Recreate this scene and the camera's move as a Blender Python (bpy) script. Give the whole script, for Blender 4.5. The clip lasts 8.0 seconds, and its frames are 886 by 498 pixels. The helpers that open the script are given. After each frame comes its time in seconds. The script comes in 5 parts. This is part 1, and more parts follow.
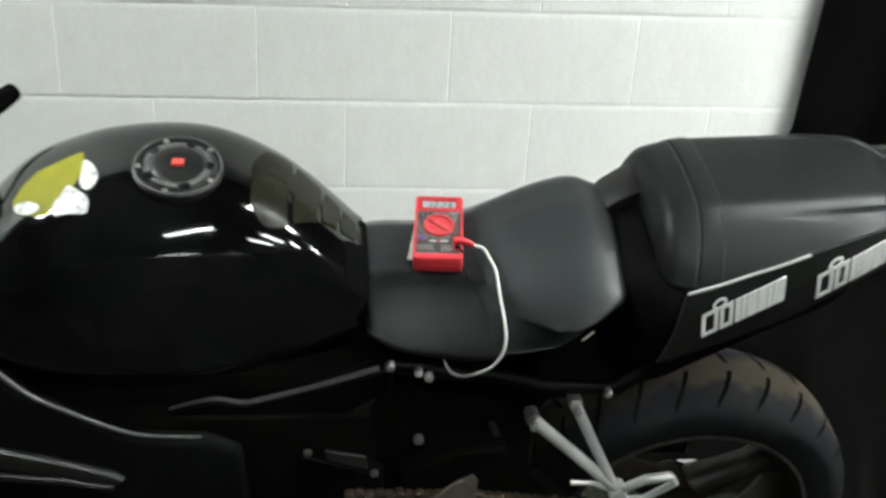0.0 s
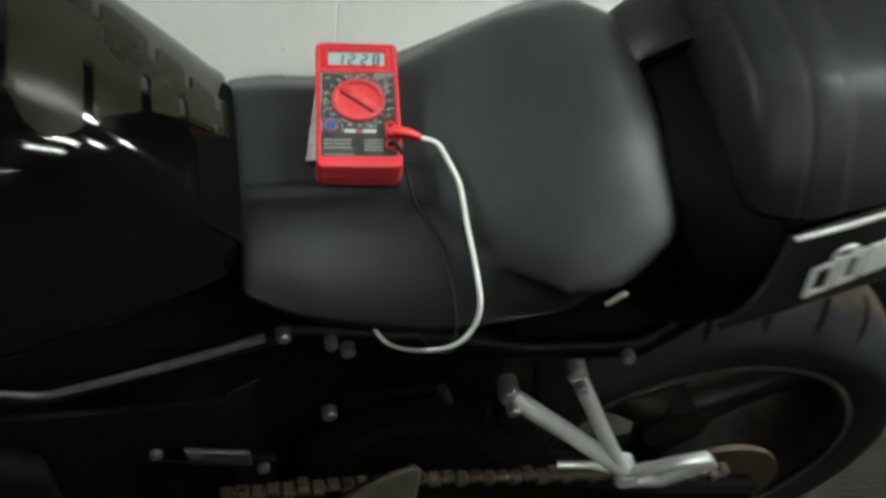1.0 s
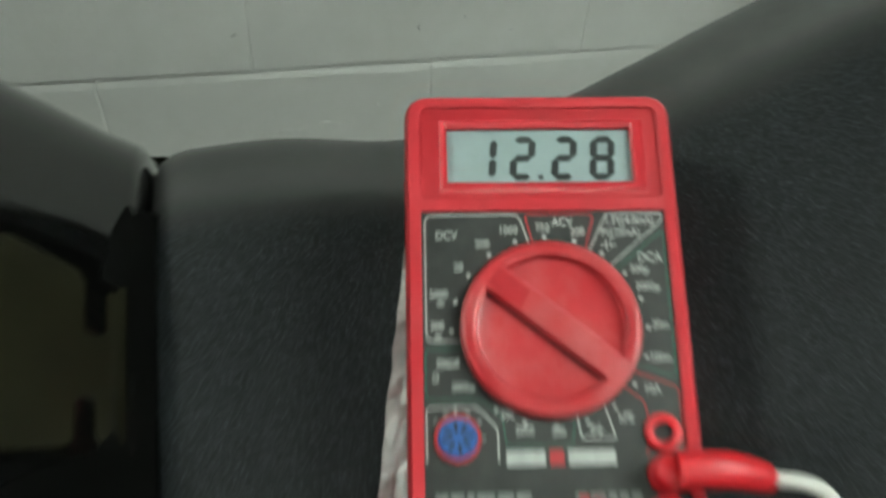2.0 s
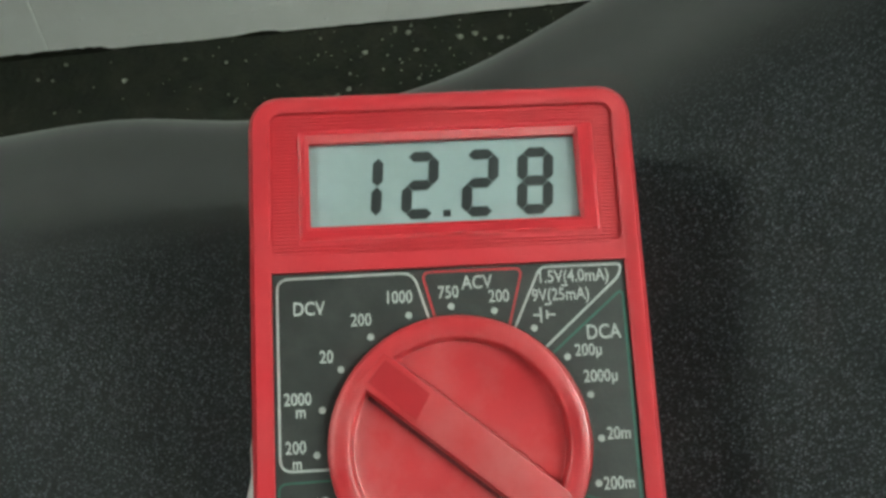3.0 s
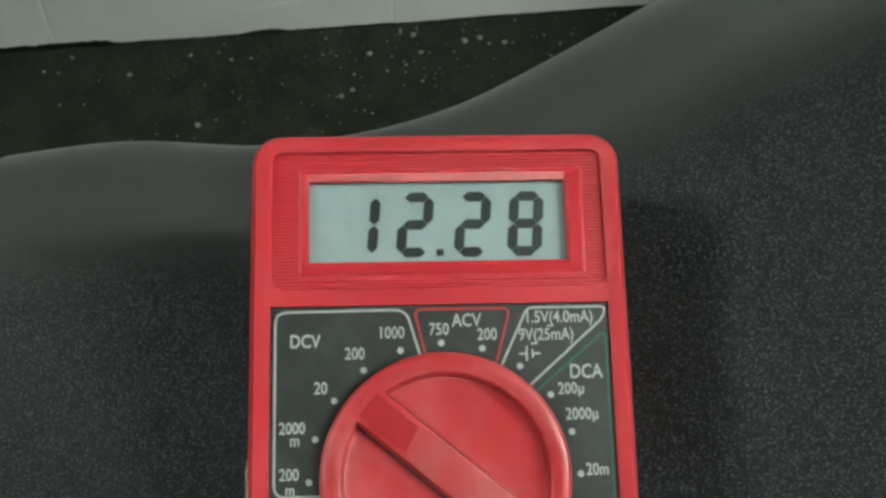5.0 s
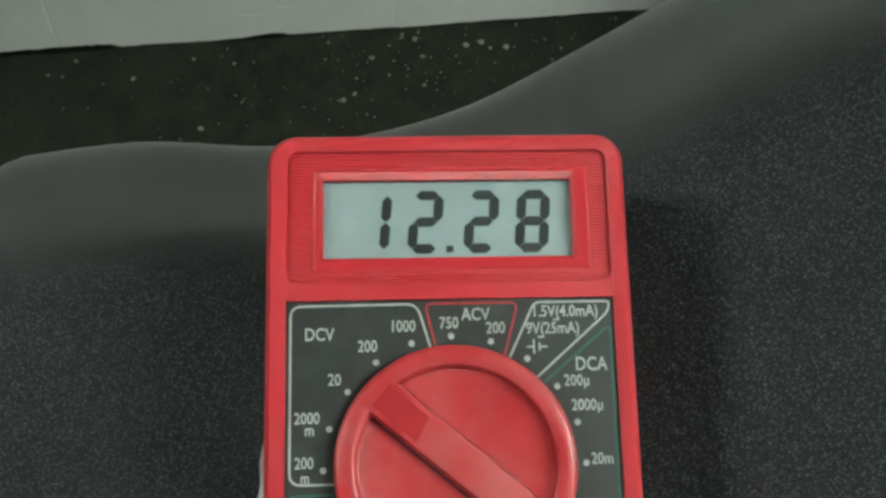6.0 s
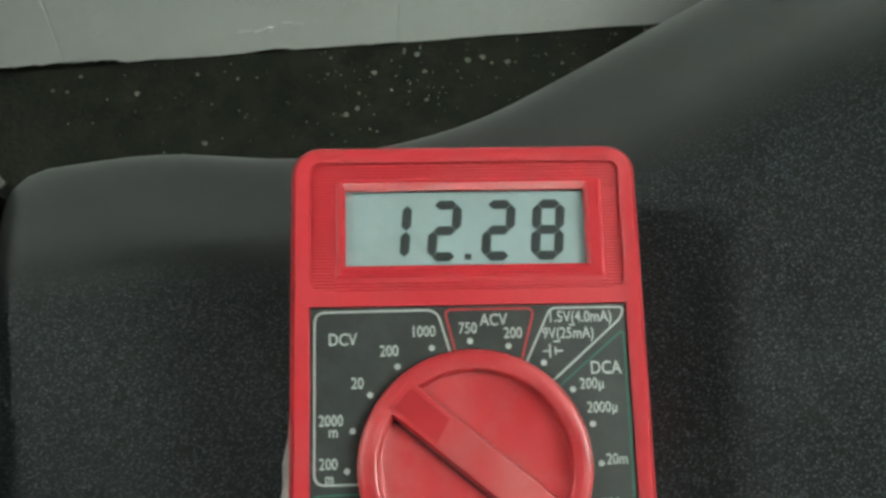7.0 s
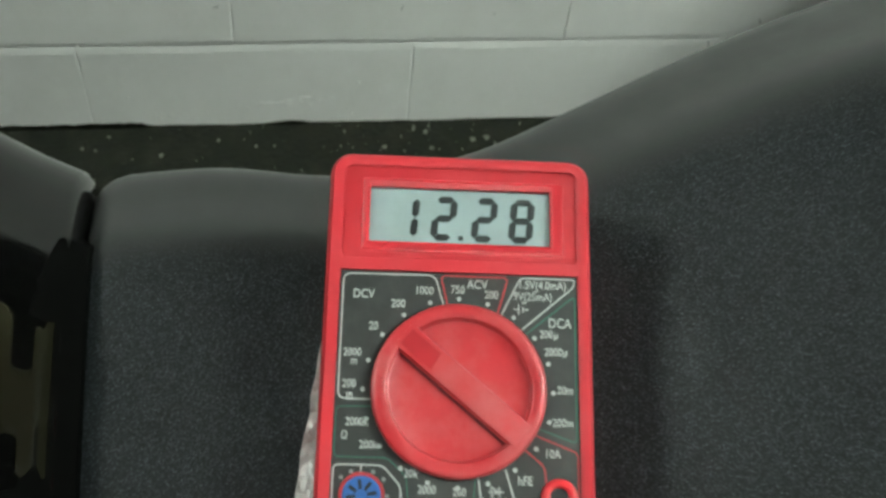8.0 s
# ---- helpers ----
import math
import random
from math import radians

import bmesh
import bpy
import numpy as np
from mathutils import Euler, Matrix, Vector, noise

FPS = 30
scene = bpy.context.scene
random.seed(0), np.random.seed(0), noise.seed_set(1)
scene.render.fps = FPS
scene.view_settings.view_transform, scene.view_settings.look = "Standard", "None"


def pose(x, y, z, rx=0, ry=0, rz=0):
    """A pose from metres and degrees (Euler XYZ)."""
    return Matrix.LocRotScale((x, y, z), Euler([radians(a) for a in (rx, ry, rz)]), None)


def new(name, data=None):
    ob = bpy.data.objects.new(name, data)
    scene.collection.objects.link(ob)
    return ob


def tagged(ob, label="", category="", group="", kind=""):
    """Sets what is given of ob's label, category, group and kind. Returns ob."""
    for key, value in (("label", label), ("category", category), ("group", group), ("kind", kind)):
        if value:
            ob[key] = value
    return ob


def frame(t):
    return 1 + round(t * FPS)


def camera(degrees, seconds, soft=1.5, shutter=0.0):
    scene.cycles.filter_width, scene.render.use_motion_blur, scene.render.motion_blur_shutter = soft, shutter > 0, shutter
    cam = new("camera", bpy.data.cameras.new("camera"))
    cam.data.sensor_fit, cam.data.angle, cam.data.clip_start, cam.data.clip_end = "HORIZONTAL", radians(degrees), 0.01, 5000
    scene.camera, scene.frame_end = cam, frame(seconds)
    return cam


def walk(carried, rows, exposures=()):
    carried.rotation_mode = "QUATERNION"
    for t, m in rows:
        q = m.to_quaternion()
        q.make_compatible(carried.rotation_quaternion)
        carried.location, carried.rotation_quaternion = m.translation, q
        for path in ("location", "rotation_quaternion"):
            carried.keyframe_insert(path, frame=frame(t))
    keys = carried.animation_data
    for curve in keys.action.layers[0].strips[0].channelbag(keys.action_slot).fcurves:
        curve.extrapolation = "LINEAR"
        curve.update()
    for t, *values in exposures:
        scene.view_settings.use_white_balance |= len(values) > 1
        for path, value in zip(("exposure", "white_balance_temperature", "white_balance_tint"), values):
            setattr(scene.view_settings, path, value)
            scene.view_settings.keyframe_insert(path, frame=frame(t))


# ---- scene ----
cam = camera(43.34, 8.0, soft=3.0, shutter=0.5)
ROWS = [
    (0, -0.1517, -2.3287, 1.5978, 62.99, -3.03, -5.74),
    (0.2, -0.1334, -2.2058, 1.5653, 61.58, -3.00, -5.94),
    (0.5, -0.1319, -2.0049, 1.5359, 57.22, -3.33, -9.52),
    (1, -0.1133, -1.6574, 1.4254, 48.70, -5.80, -11.38),
    (1.3, -0.0435, -1.4052, 1.3101, 44.24, -2.70, -5.75),
    (1.5, -0.0217, -1.2823, 1.2666, 42.32, -2.53, -4.54),
    (1.7, -0.0396, -1.1508, 1.2002, 40.33, -3.11, -5.86),
    (2.8, 0.0054, -0.9384, 1.0693, 30.47, -2.21, -9.64),
    (3, 0.0046, -0.9383, 1.0736, 29.93, -2.34, -9.54),
    (3.5, 0.0051, -0.9413, 1.0838, 30.84, -2.39, -9.27),
    (4, 0.0060, -0.9393, 1.0845, 30.64, -2.54, -8.96),
    (4.5, 0.0067, -0.9351, 1.0846, 29.62, -3.06, -8.27),
    (6, 0.0028, -0.9404, 1.0907, 29.86, -3.23, -8.05),
    (6.5, 0.0037, -0.9421, 1.0934, 30.21, -3.22, -8.12),
    (7, -0.0021, -0.9446, 1.0961, 30.62, -3.22, -8.16),
    (7.5, -0.0092, -0.9640, 1.1160, 31.79, -3.89, -7.36),
    (8, -0.0128, -1.0063, 1.1456, 35.00, -4.71, -5.87),
]
walk(cam, [(t, pose(*p)) for t, *p in ROWS],
     [(0, 0.42, 6480, 9), (0.8, 0.2, 6550, 7), (1.5, -0.3, 6650, 2), (2.8, -0.52, 6650, -1), (6.8, -0.52, 6600, -1), (8.0, -0.22, 6600, 1)])

# ---------------------------------------------------------------- world and light
world = bpy.data.worlds.new("dim_room")
scene.world = world
world.use_nodes = True
world.node_tree.nodes["Background"].inputs[0].default_value = (0.55, 0.62, 0.55, 1)
world.node_tree.nodes["Background"].inputs[1].default_value = 0.002
TUBE_POWER = 78.0
NEAR_POWER = 174.0
HIGH_POWER = 248.0


# ---------------------------------------------------------------- materials
def material(name, color, rough=0.5, metal=0.0, vary=0.0, scale=20.0, grain=0.0, grain_scale=400.0,
             coat=0.0, second=None, second_amount=0.0, second_scale=4.0, spec=0.5, bump_dist=0.001, rough_vary=0.0):
    """A surface with variation at two scales (vary, second colour) and fine relief (grain)."""
    m = bpy.data.materials.new(name)
    m.use_nodes = True
    nt = m.node_tree
    n, l = nt.nodes, nt.links
    b = n["Principled BSDF"]
    b.inputs["Base Color"].default_value = (*color, 1)
    b.inputs["Roughness"].default_value = rough
    b.inputs["Metallic"].default_value = metal
    b.inputs["Coat Weight"].default_value = coat
    b.inputs["Coat Roughness"].default_value = 0.04
    b.inputs["Specular IOR Level"].default_value = spec
    tc = n.new("ShaderNodeTexCoord")
    col = None
    if vary or second:
        fine = n.new("ShaderNodeTexNoise")
        fine.inputs["Scale"].default_value = scale
        fine.inputs["Detail"].default_value = 6
        l.new(tc.outputs["Object"], fine.inputs["Vector"])
        mr = n.new("ShaderNodeMapRange")
        mr.inputs[1].default_value, mr.inputs[2].default_value = 0.25, 0.75
        mr.inputs[3].default_value, mr.inputs[4].default_value = 1 - vary, 1 + vary
        l.new(fine.outputs[0], mr.inputs[0])
        mul = n.new("ShaderNodeMix")
        mul.data_type, mul.blend_type = "RGBA", "MULTIPLY"
        mul.inputs[0].default_value = 1
        mul.inputs[6].default_value = (*color, 1)
        l.new(mr.outputs[0], mul.inputs[7])
        col = mul.outputs[2]
        if second:
            big = n.new("ShaderNodeTexNoise")
            big.inputs["Scale"].default_value = second_scale
            big.inputs["Detail"].default_value = 5
            big.inputs["Roughness"].default_value = 0.65
            l.new(tc.outputs["Object"], big.inputs["Vector"])
            ramp = n.new("ShaderNodeMapRange")
            ramp.inputs[1].default_value, ramp.inputs[2].default_value = 0.45, 0.7
            ramp.inputs[3].default_value, ramp.inputs[4].default_value = 0, second_amount
            l.new(big.outputs[0], ramp.inputs[0])
            mix = n.new("ShaderNodeMix")
            mix.data_type = "RGBA"
            l.new(ramp.outputs[0], mix.inputs[0])
            l.new(col, mix.inputs[6])
            mix.inputs[7].default_value = (*second, 1)
            col = mix.outputs[2]
        l.new(col, b.inputs["Base Color"])
        if rough_vary:
            rr = n.new("ShaderNodeMapRange")
            rr.inputs[1].default_value, rr.inputs[2].default_value = 0.3, 0.7
            rr.inputs[3].default_value, rr.inputs[4].default_value = rough - rough_vary, rough + rough_vary
            l.new(fine.outputs[0], rr.inputs[0])
            l.new(rr.outputs[0], b.inputs["Roughness"])
    if grain:
        g = n.new("ShaderNodeTexNoise")
        g.inputs["Scale"].default_value = grain_scale
        g.inputs["Detail"].default_value = 3
        l.new(tc.outputs["Object"], g.inputs["Vector"])
        bp = n.new("ShaderNodeBump")
        bp.inputs["Strength"].default_value = grain
        bp.inputs["Distance"].default_value = bump_dist
        l.new(g.outputs[0], bp.inputs["Height"])
        l.new(bp.outputs[0], b.inputs["Normal"])
    return m


def glow(name, color, strength):
    m = bpy.data.materials.new(name)
    m.use_nodes = True
    b = m.node_tree.nodes["Principled BSDF"]
    b.inputs["Base Color"].default_value = (*color, 1)
    b.inputs["Emission Color"].default_value = (*color, 1)
    b.inputs["Emission Strength"].default_value = strength
    return m


M_BLOCK = material("painted_block", (0.80, 0.81, 0.77), 0.6, vary=0.04, scale=9, grain=0.22, grain_scale=70,
                   second=(0.70, 0.71, 0.65), second_amount=0.4, second_scale=11, bump_dist=0.003)
M_SCUFF = material("dark_scuff", (0.16, 0.155, 0.135), 0.7, vary=0.3, scale=200)
M_MORTAR = material("painted_mortar", (0.80, 0.81, 0.77), 0.7, vary=0.08, scale=30, grain=0.6, grain_scale=220)
M_FLOOR = material("dark_concrete", (0.0048, 0.0062, 0.0033), 0.7, spec=0.15, vary=0.7, scale=45, grain=0.8, grain_scale=120,
                   second=(0.0150, 0.0140, 0.0095), second_amount=0.8, second_scale=24, bump_dist=0.003, rough_vary=0.15)
M_DARKWALL = material("dark_wall", (0.008, 0.008, 0.0074), 0.8, vary=0.15, scale=6, grain=0.4, grain_scale=60)
M_CEIL = material("ceiling_paint", (0.013, 0.013, 0.0115), 0.8, vary=0.08, scale=5, grain=0.3, grain_scale=80)
M_FLECK = material("white_fleck", (0.105, 0.115, 0.09), 0.7, vary=0.5, scale=300)
M_CLOTH = material("black_cloth", (0.0029, 0.0029, 0.0025), 0.95, spec=0.05, vary=0.3, scale=30, grain=0.4, grain_scale=500)
M_VINYL = material("black_vinyl", (0.0034, 0.0042, 0.0042), 0.45, vary=0.25, scale=60, spec=0.22,
                   second=(0.0060, 0.0066, 0.0068), second_amount=0.5, second_scale=18, rough_vary=0.05)


def pebble(m, scale, height, worn):
    """Raised pebble grain, its tops coloured paler as painted glints; where the mesh's "polish" rises to 1 the grain
    runs out into smooth vinyl, with a painted sheen where the second attribute is 1.
    """
    n, l = m.node_tree.nodes, m.node_tree.links
    at = n.new("ShaderNodeAttribute")
    at.attribute_name = "polish"
    # mask of the sheen painted on the seat's far side
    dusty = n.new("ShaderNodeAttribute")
    dusty.attribute_name = "far_sheen"
    def between(rough, smooth, by=at):
        r = n.new("ShaderNodeMapRange")
        r.inputs[3].default_value, r.inputs[4].default_value = rough, smooth
        l.new(by.outputs["Fac"], r.inputs[0])
        return r.outputs[0]
    b = n["Principled BSDF"]
    tc = n.new("ShaderNodeTexCoord")
    vo = n.new("ShaderNodeTexVoronoi")
    vo.inputs["Scale"].default_value = scale
    l.new(tc.outputs["Object"], vo.inputs["Vector"])
    mr = n.new("ShaderNodeMapRange")
    mr.inputs[1].default_value, mr.inputs[2].default_value, mr.inputs[3].default_value, mr.inputs[4].default_value = 0.05, 0.6, 1, 0
    l.new(vo.outputs["Distance"], mr.inputs[0])
    bp = n.new("ShaderNodeBump")
    l.new(between(1.0, 0.06), bp.inputs["Strength"])
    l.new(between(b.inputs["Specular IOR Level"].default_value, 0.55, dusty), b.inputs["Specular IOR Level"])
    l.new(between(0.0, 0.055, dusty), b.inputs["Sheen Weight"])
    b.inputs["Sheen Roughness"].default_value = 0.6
    bp.inputs["Distance"].default_value = height
    l.new(mr.outputs[0], bp.inputs["Height"])
    l.new(bp.outputs[0], b.inputs["Normal"])
    old = b.inputs["Base Color"].links[0].from_socket
    wn = n.new("ShaderNodeTexWhiteNoise")
    l.new(vo.outputs["Position"], wn.inputs["Vector"])
    pw = n.new("ShaderNodeMath")
    pw.operation = "POWER"
    pw.inputs[1].default_value = 1.3
    l.new(wn.outputs["Value"], pw.inputs[0])
    mu = n.new("ShaderNodeMath")
    mu.operation = "MULTIPLY"
    fade = n.new("ShaderNodeMath")
    fade.operation = "MULTIPLY"
    l.new(pw.outputs[0], fade.inputs[0])
    l.new(between(1.0, 0.0), fade.inputs[1])
    l.new(fade.outputs[0], mu.inputs[0])
    l.new(mr.outputs[0], mu.inputs[1])
    # paler cell colour stands in for glints on the pebble tops
    mix = n.new("ShaderNodeMix")
    mix.data_type = "RGBA"
    l.new(mu.outputs[0], mix.inputs[0])
    l.new(old, mix.inputs[6])
    mix.inputs[7].default_value = (*worn, 1)
    # pale tone paints the white wall's grazing sheen into the colour
    sheen_mix = n.new("ShaderNodeMix")
    sheen_mix.data_type = "RGBA"
    l.new(between(0.0, 0.75, dusty), sheen_mix.inputs[0])
    l.new(mix.outputs[2], sheen_mix.inputs[6])
    sheen_mix.inputs[7].default_value = (0.0125, 0.0135, 0.0125, 1)
    l.new(sheen_mix.outputs[2], b.inputs["Base Color"])


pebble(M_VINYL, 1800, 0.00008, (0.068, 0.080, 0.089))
M_VINYL_P = material("pillion_vinyl", (0.0032, 0.0039, 0.0039), 0.46, spec=0.15, vary=0.15, scale=60, grain=0.3, grain_scale=800,
                     bump_dist=0.0005, rough_vary=0.05)
M_RUBBER = material("matt_black_rubber", (0.0011, 0.0012, 0.0011), 0.8, vary=0.2, scale=80, spec=0.02)
M_PIPING = material("black_piping", (0.012, 0.012, 0.013), 0.5, vary=0.2, scale=80)
M_GLOSS = material("gloss_black_paint", (0.0015, 0.0016, 0.0015), 0.07, vary=0.2, scale=30, coat=0.0, spec=0.38,
                   second=(0.0026, 0.0027, 0.0024), second_amount=0.5, second_scale=9)
M_SATIN = material("satin_black_plastic", (0.0014, 0.0015, 0.0013), 0.5, spec=0.06, vary=0.25, scale=50, grain=0.3, grain_scale=600,
                   bump_dist=0.0004, second=(0.004, 0.0039, 0.0036), second_amount=0.4, second_scale=10)
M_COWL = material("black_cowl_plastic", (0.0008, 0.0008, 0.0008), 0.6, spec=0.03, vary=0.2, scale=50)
M_COVER = material("satin_seat_cover", (0.004, 0.004, 0.0037), 0.45, spec=0.2, vary=0.2, scale=60, grain=0.3, grain_scale=600, bump_dist=0.0004)
M_TAILP = material("satin_tail_panel", (0.010, 0.0105, 0.0095), 0.5, spec=0.2, vary=0.15, scale=40, second=(0.018, 0.018, 0.016),
                   second_amount=0.4, second_scale=12)
M_PANEL = material("grey_black_panel", (0.016, 0.017, 0.015), 0.45, vary=0.15, scale=40, second=(0.024, 0.024, 0.021),
                   second_amount=0.4, second_scale=12)
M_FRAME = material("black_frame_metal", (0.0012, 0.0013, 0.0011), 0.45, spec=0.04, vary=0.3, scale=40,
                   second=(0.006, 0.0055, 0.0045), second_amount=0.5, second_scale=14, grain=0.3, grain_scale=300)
# pale worn metal that also paints the highlight along top edges
M_EDGE_GLINT = material("worn_edge_highlight", (0.22, 0.22, 0.22), 0.35, metal=0.7, vary=0.3, scale=60)
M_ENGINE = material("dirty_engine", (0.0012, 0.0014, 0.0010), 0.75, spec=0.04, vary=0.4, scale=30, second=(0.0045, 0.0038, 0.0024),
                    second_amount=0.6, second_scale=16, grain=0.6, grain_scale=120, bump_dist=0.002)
M_ALU = material("polished_aluminium", (0.90, 0.90, 0.88), 0.36, metal=0.7, vary=0.08, scale=30, rough_vary=0.02,
                 second=(0.68, 0.66, 0.62), second_amount=0.2, second_scale=18)
M_STEEL = material("bolt_steel", (0.45, 0.44, 0.42), 0.32, metal=0.9, vary=0.2, scale=80)
M_RUST = material("rusty_chain", (0.034, 0.022, 0.012), 0.6, metal=0.3, vary=0.45, scale=120)
M_HEEL = material("dusty_heel_plate", (0.085, 0.078, 0.06), 0.55, metal=0.3, vary=0.25, scale=50)
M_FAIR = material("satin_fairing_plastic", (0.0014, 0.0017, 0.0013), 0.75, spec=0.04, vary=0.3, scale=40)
M_RIM = material("dusty_dark_rim", (0.004, 0.0036, 0.003), 0.45, metal=0.0, spec=0.12, vary=0.4, scale=40,
                 second=(0.024, 0.017, 0.010), second_amount=0.75, second_scale=45)
M_LIP = material("bare_rim_lip", (0.10, 0.092, 0.08), 0.4, metal=0.8, vary=0.4, scale=60)
M_WHITE = material("white_decal", (0.90, 0.90, 0.88), 0.4, vary=0.05, scale=60)
M_DECALP = material("smudged_white_decal", (0.66, 0.66, 0.64), 0.5, spec=0.2, vary=0.15, scale=70, second=(0.12, 0.125, 0.115), second_amount=0.85, second_scale=75)
M_YELLOW = material("olive_yellow_decal", (0.200, 0.190, 0.009), 0.55, spec=0.10, vary=0.12, scale=40)
M_PAD = material("olive_tank_pad", (0.0095, 0.0092, 0.0050), 0.26, vary=0.3, scale=120, spec=0.055, grain=0.10, grain_scale=260, bump_dist=0.0004,
                 second=(0.0035, 0.0035, 0.0022), second_amount=0.8, second_scale=30)
M_CAPGREY = material("cap_metal", (0.075, 0.077, 0.072), 0.5, metal=0.3, vary=0.3, scale=60)
M_CAPDARK = material("cap_black", (0.006, 0.006, 0.006), 0.4, spec=0.2, vary=0.3, scale=60)
M_REDCAP = material("red_cap_emblem", (0.48, 0.045, 0.03), 0.5, vary=0.1, scale=90)
M_RED = material("red_plastic", (0.42, 0.021, 0.030), 0.42, vary=0.05, scale=0.09, grain=0.12, grain_scale=0.9,
                 bump_dist=0.0003, rough_vary=0.05, second=(0.40, 0.045, 0.05), second_amount=0.4, second_scale=0.045)
M_BEZEL = material("glossy_red_bezel", (0.43, 0.022, 0.031), 0.26, spec=0.5, vary=0.06, scale=0.06)
M_REDTIP = material("dark_red_pointer_tip", (0.31, 0.010, 0.016), 0.4, vary=0.1, scale=0.15)
M_REDDIAL = material("red_dial_plastic", (0.37, 0.020, 0.026), 0.40, vary=0.12, scale=0.12, grain=0.10, grain_scale=0.7,
                     bump_dist=0.0003, second=(0.40, 0.085, 0.085), second_amount=0.75, second_scale=0.055, rough_vary=0.12)
M_REDPLUG = material("red_plug_plastic", (0.50, 0.010, 0.018), 0.4, vary=0.08, scale=0.1)
M_FACE = material("black_printed_face", (0.012, 0.0135, 0.012), 0.5, vary=0.25, scale=0.35, grain=0.25, grain_scale=1.5,
                  bump_dist=0.0002, second=(0.040, 0.042, 0.038), second_amount=0.6, second_scale=0.07)
M_PRINT = material("white_print", (0.36, 0.375, 0.36), 0.55, vary=0.15, scale=0.5)
M_PRINTD = material("faded_print", (0.17, 0.18, 0.17), 0.55, vary=0.2, scale=0.5)
M_PRINTR = material("red_print", (0.36, 0.02, 0.025), 0.55, vary=0.15, scale=0.5)
M_PRINTG = material("green_print", (0.015, 0.085, 0.06), 0.55, vary=0.15, scale=0.5)
M_LCD = material("lcd_grey_green", (0.25, 0.315, 0.318), 0.55, spec=0.25, vary=0.06, scale=0.15, second=(0.19, 0.235, 0.21),
                 second_amount=0.4, second_scale=0.08)
M_SEG = material("lcd_segment", (0.018, 0.022, 0.022), 0.4, vary=0.1, scale=200)
M_BLUE = material("blue_socket", (0.02, 0.085, 0.27), 0.4, vary=0.1, scale=200)
M_HOLE = material("dark_hole", (0.006, 0.006, 0.006), 0.7, vary=0.1, scale=200)
M_DIRT = material("black_floor_dirt", (0.006, 0.0066, 0.0045), 0.95, spec=0.02, vary=0.3, scale=150)
# dark red for the shade painted along the dial's grip bar
M_BAR_SHADE = material("red_bar_shade", (0.10, 0.006, 0.009), 0.5, vary=0.1, scale=0.2)
M_CABLE = material("white_cable", (0.52, 0.52, 0.48), 0.5, vary=0.08, scale=60)
M_BLACKWIRE = material("black_wire", (0.008, 0.008, 0.008), 0.7, spec=0.1, vary=0.1, scale=60)
M_FOIL = material("silver_tape", (0.50, 0.50, 0.48), 0.42, metal=0.35, vary=0.25, scale=0.2, grain=0.8, grain_scale=0.35,
                  bump_dist=0.002)
M_TUBE = glow("fluorescent_tube", (0.945, 1.0, 0.985), TUBE_POWER)
# stronger tubes for the two added, unseen fill lamps
M_TUBE_ADDED = glow("added_fill_tube", (0.945, 1.0, 0.985), NEAR_POWER)
M_TUBE_ADDED_LEFT = glow("added_left_fill_tube", (0.945, 1.0, 0.985), HIGH_POWER)
M_FIXTURE = material("fixture_white", (0.75, 0.75, 0.72), 0.4, vary=0.05, scale=30)


# ---------------------------------------------------------------- mesh helpers
def mesh_ob(name, bm, mat, smooth=35.0):
    bmesh.ops.recalc_face_normals(bm, faces=bm.faces)
    me = bpy.data.meshes.new(name)
    bm.to_mesh(me)
    bm.free()
    me.materials.append(mat)
    if smooth:
        me.shade_smooth()
        me.set_sharp_from_angle(angle=radians(smooth))
    return new(name, me)


def part(name, bm, mat, parent, label="", smooth=35.0):
    ob = mesh_ob(name, bm, mat, smooth)
    ob.parent = parent
    if label:
        tagged(ob, label)
    return ob


def thing(name, m, label, category, group=""):
    ob = new(name)
    ob.matrix_world = m
    ob.empty_display_size = 0.05
    return tagged(ob, label, category, group)


def add_box(bm, x0, x1, y0, y1, z0, z1, bevel=0.0, segments=1):
    vs = [bm.verts.new((x, y, z)) for x in (x0, x1) for y in (y0, y1) for z in (z0, z1)]
    fs = [bm.faces.new([vs[i] for i in f]) for f in
          ((0, 1, 3, 2), (4, 6, 7, 5), (0, 4, 5, 1), (2, 3, 7, 6), (0, 2, 6, 4), (1, 5, 7, 3))]
    if bevel:
        edges = list({e for f in fs for e in f.edges})
        bmesh.ops.bevel(bm, geom=edges, offset=bevel, segments=segments, affect="EDGES", profile=0.5)
    return bm


def box(x0, x1, y0, y1, z0, z1, bevel=0.0, segments=1):
    return add_box(bmesh.new(), x0, x1, y0, y1, z0, z1, bevel, segments)


def add_loft(bm, rings, closed=True, caps=True):
    rows = [[bm.verts.new(p) for p in ring] for ring in rings]
    n = len(rows[0])
    for a, b in zip(rows, rows[1:]):
        for i in range(n if closed else n - 1):
            j = (i + 1) % n
            bm.faces.new((a[i], a[j], b[j], b[i]))
    if caps and closed:
        bm.faces.new(rows[0][::-1])
        bm.faces.new(rows[-1])
    return bm


def loft(rings, closed=True, caps=True):
    return add_loft(bmesh.new(), rings, closed, caps)


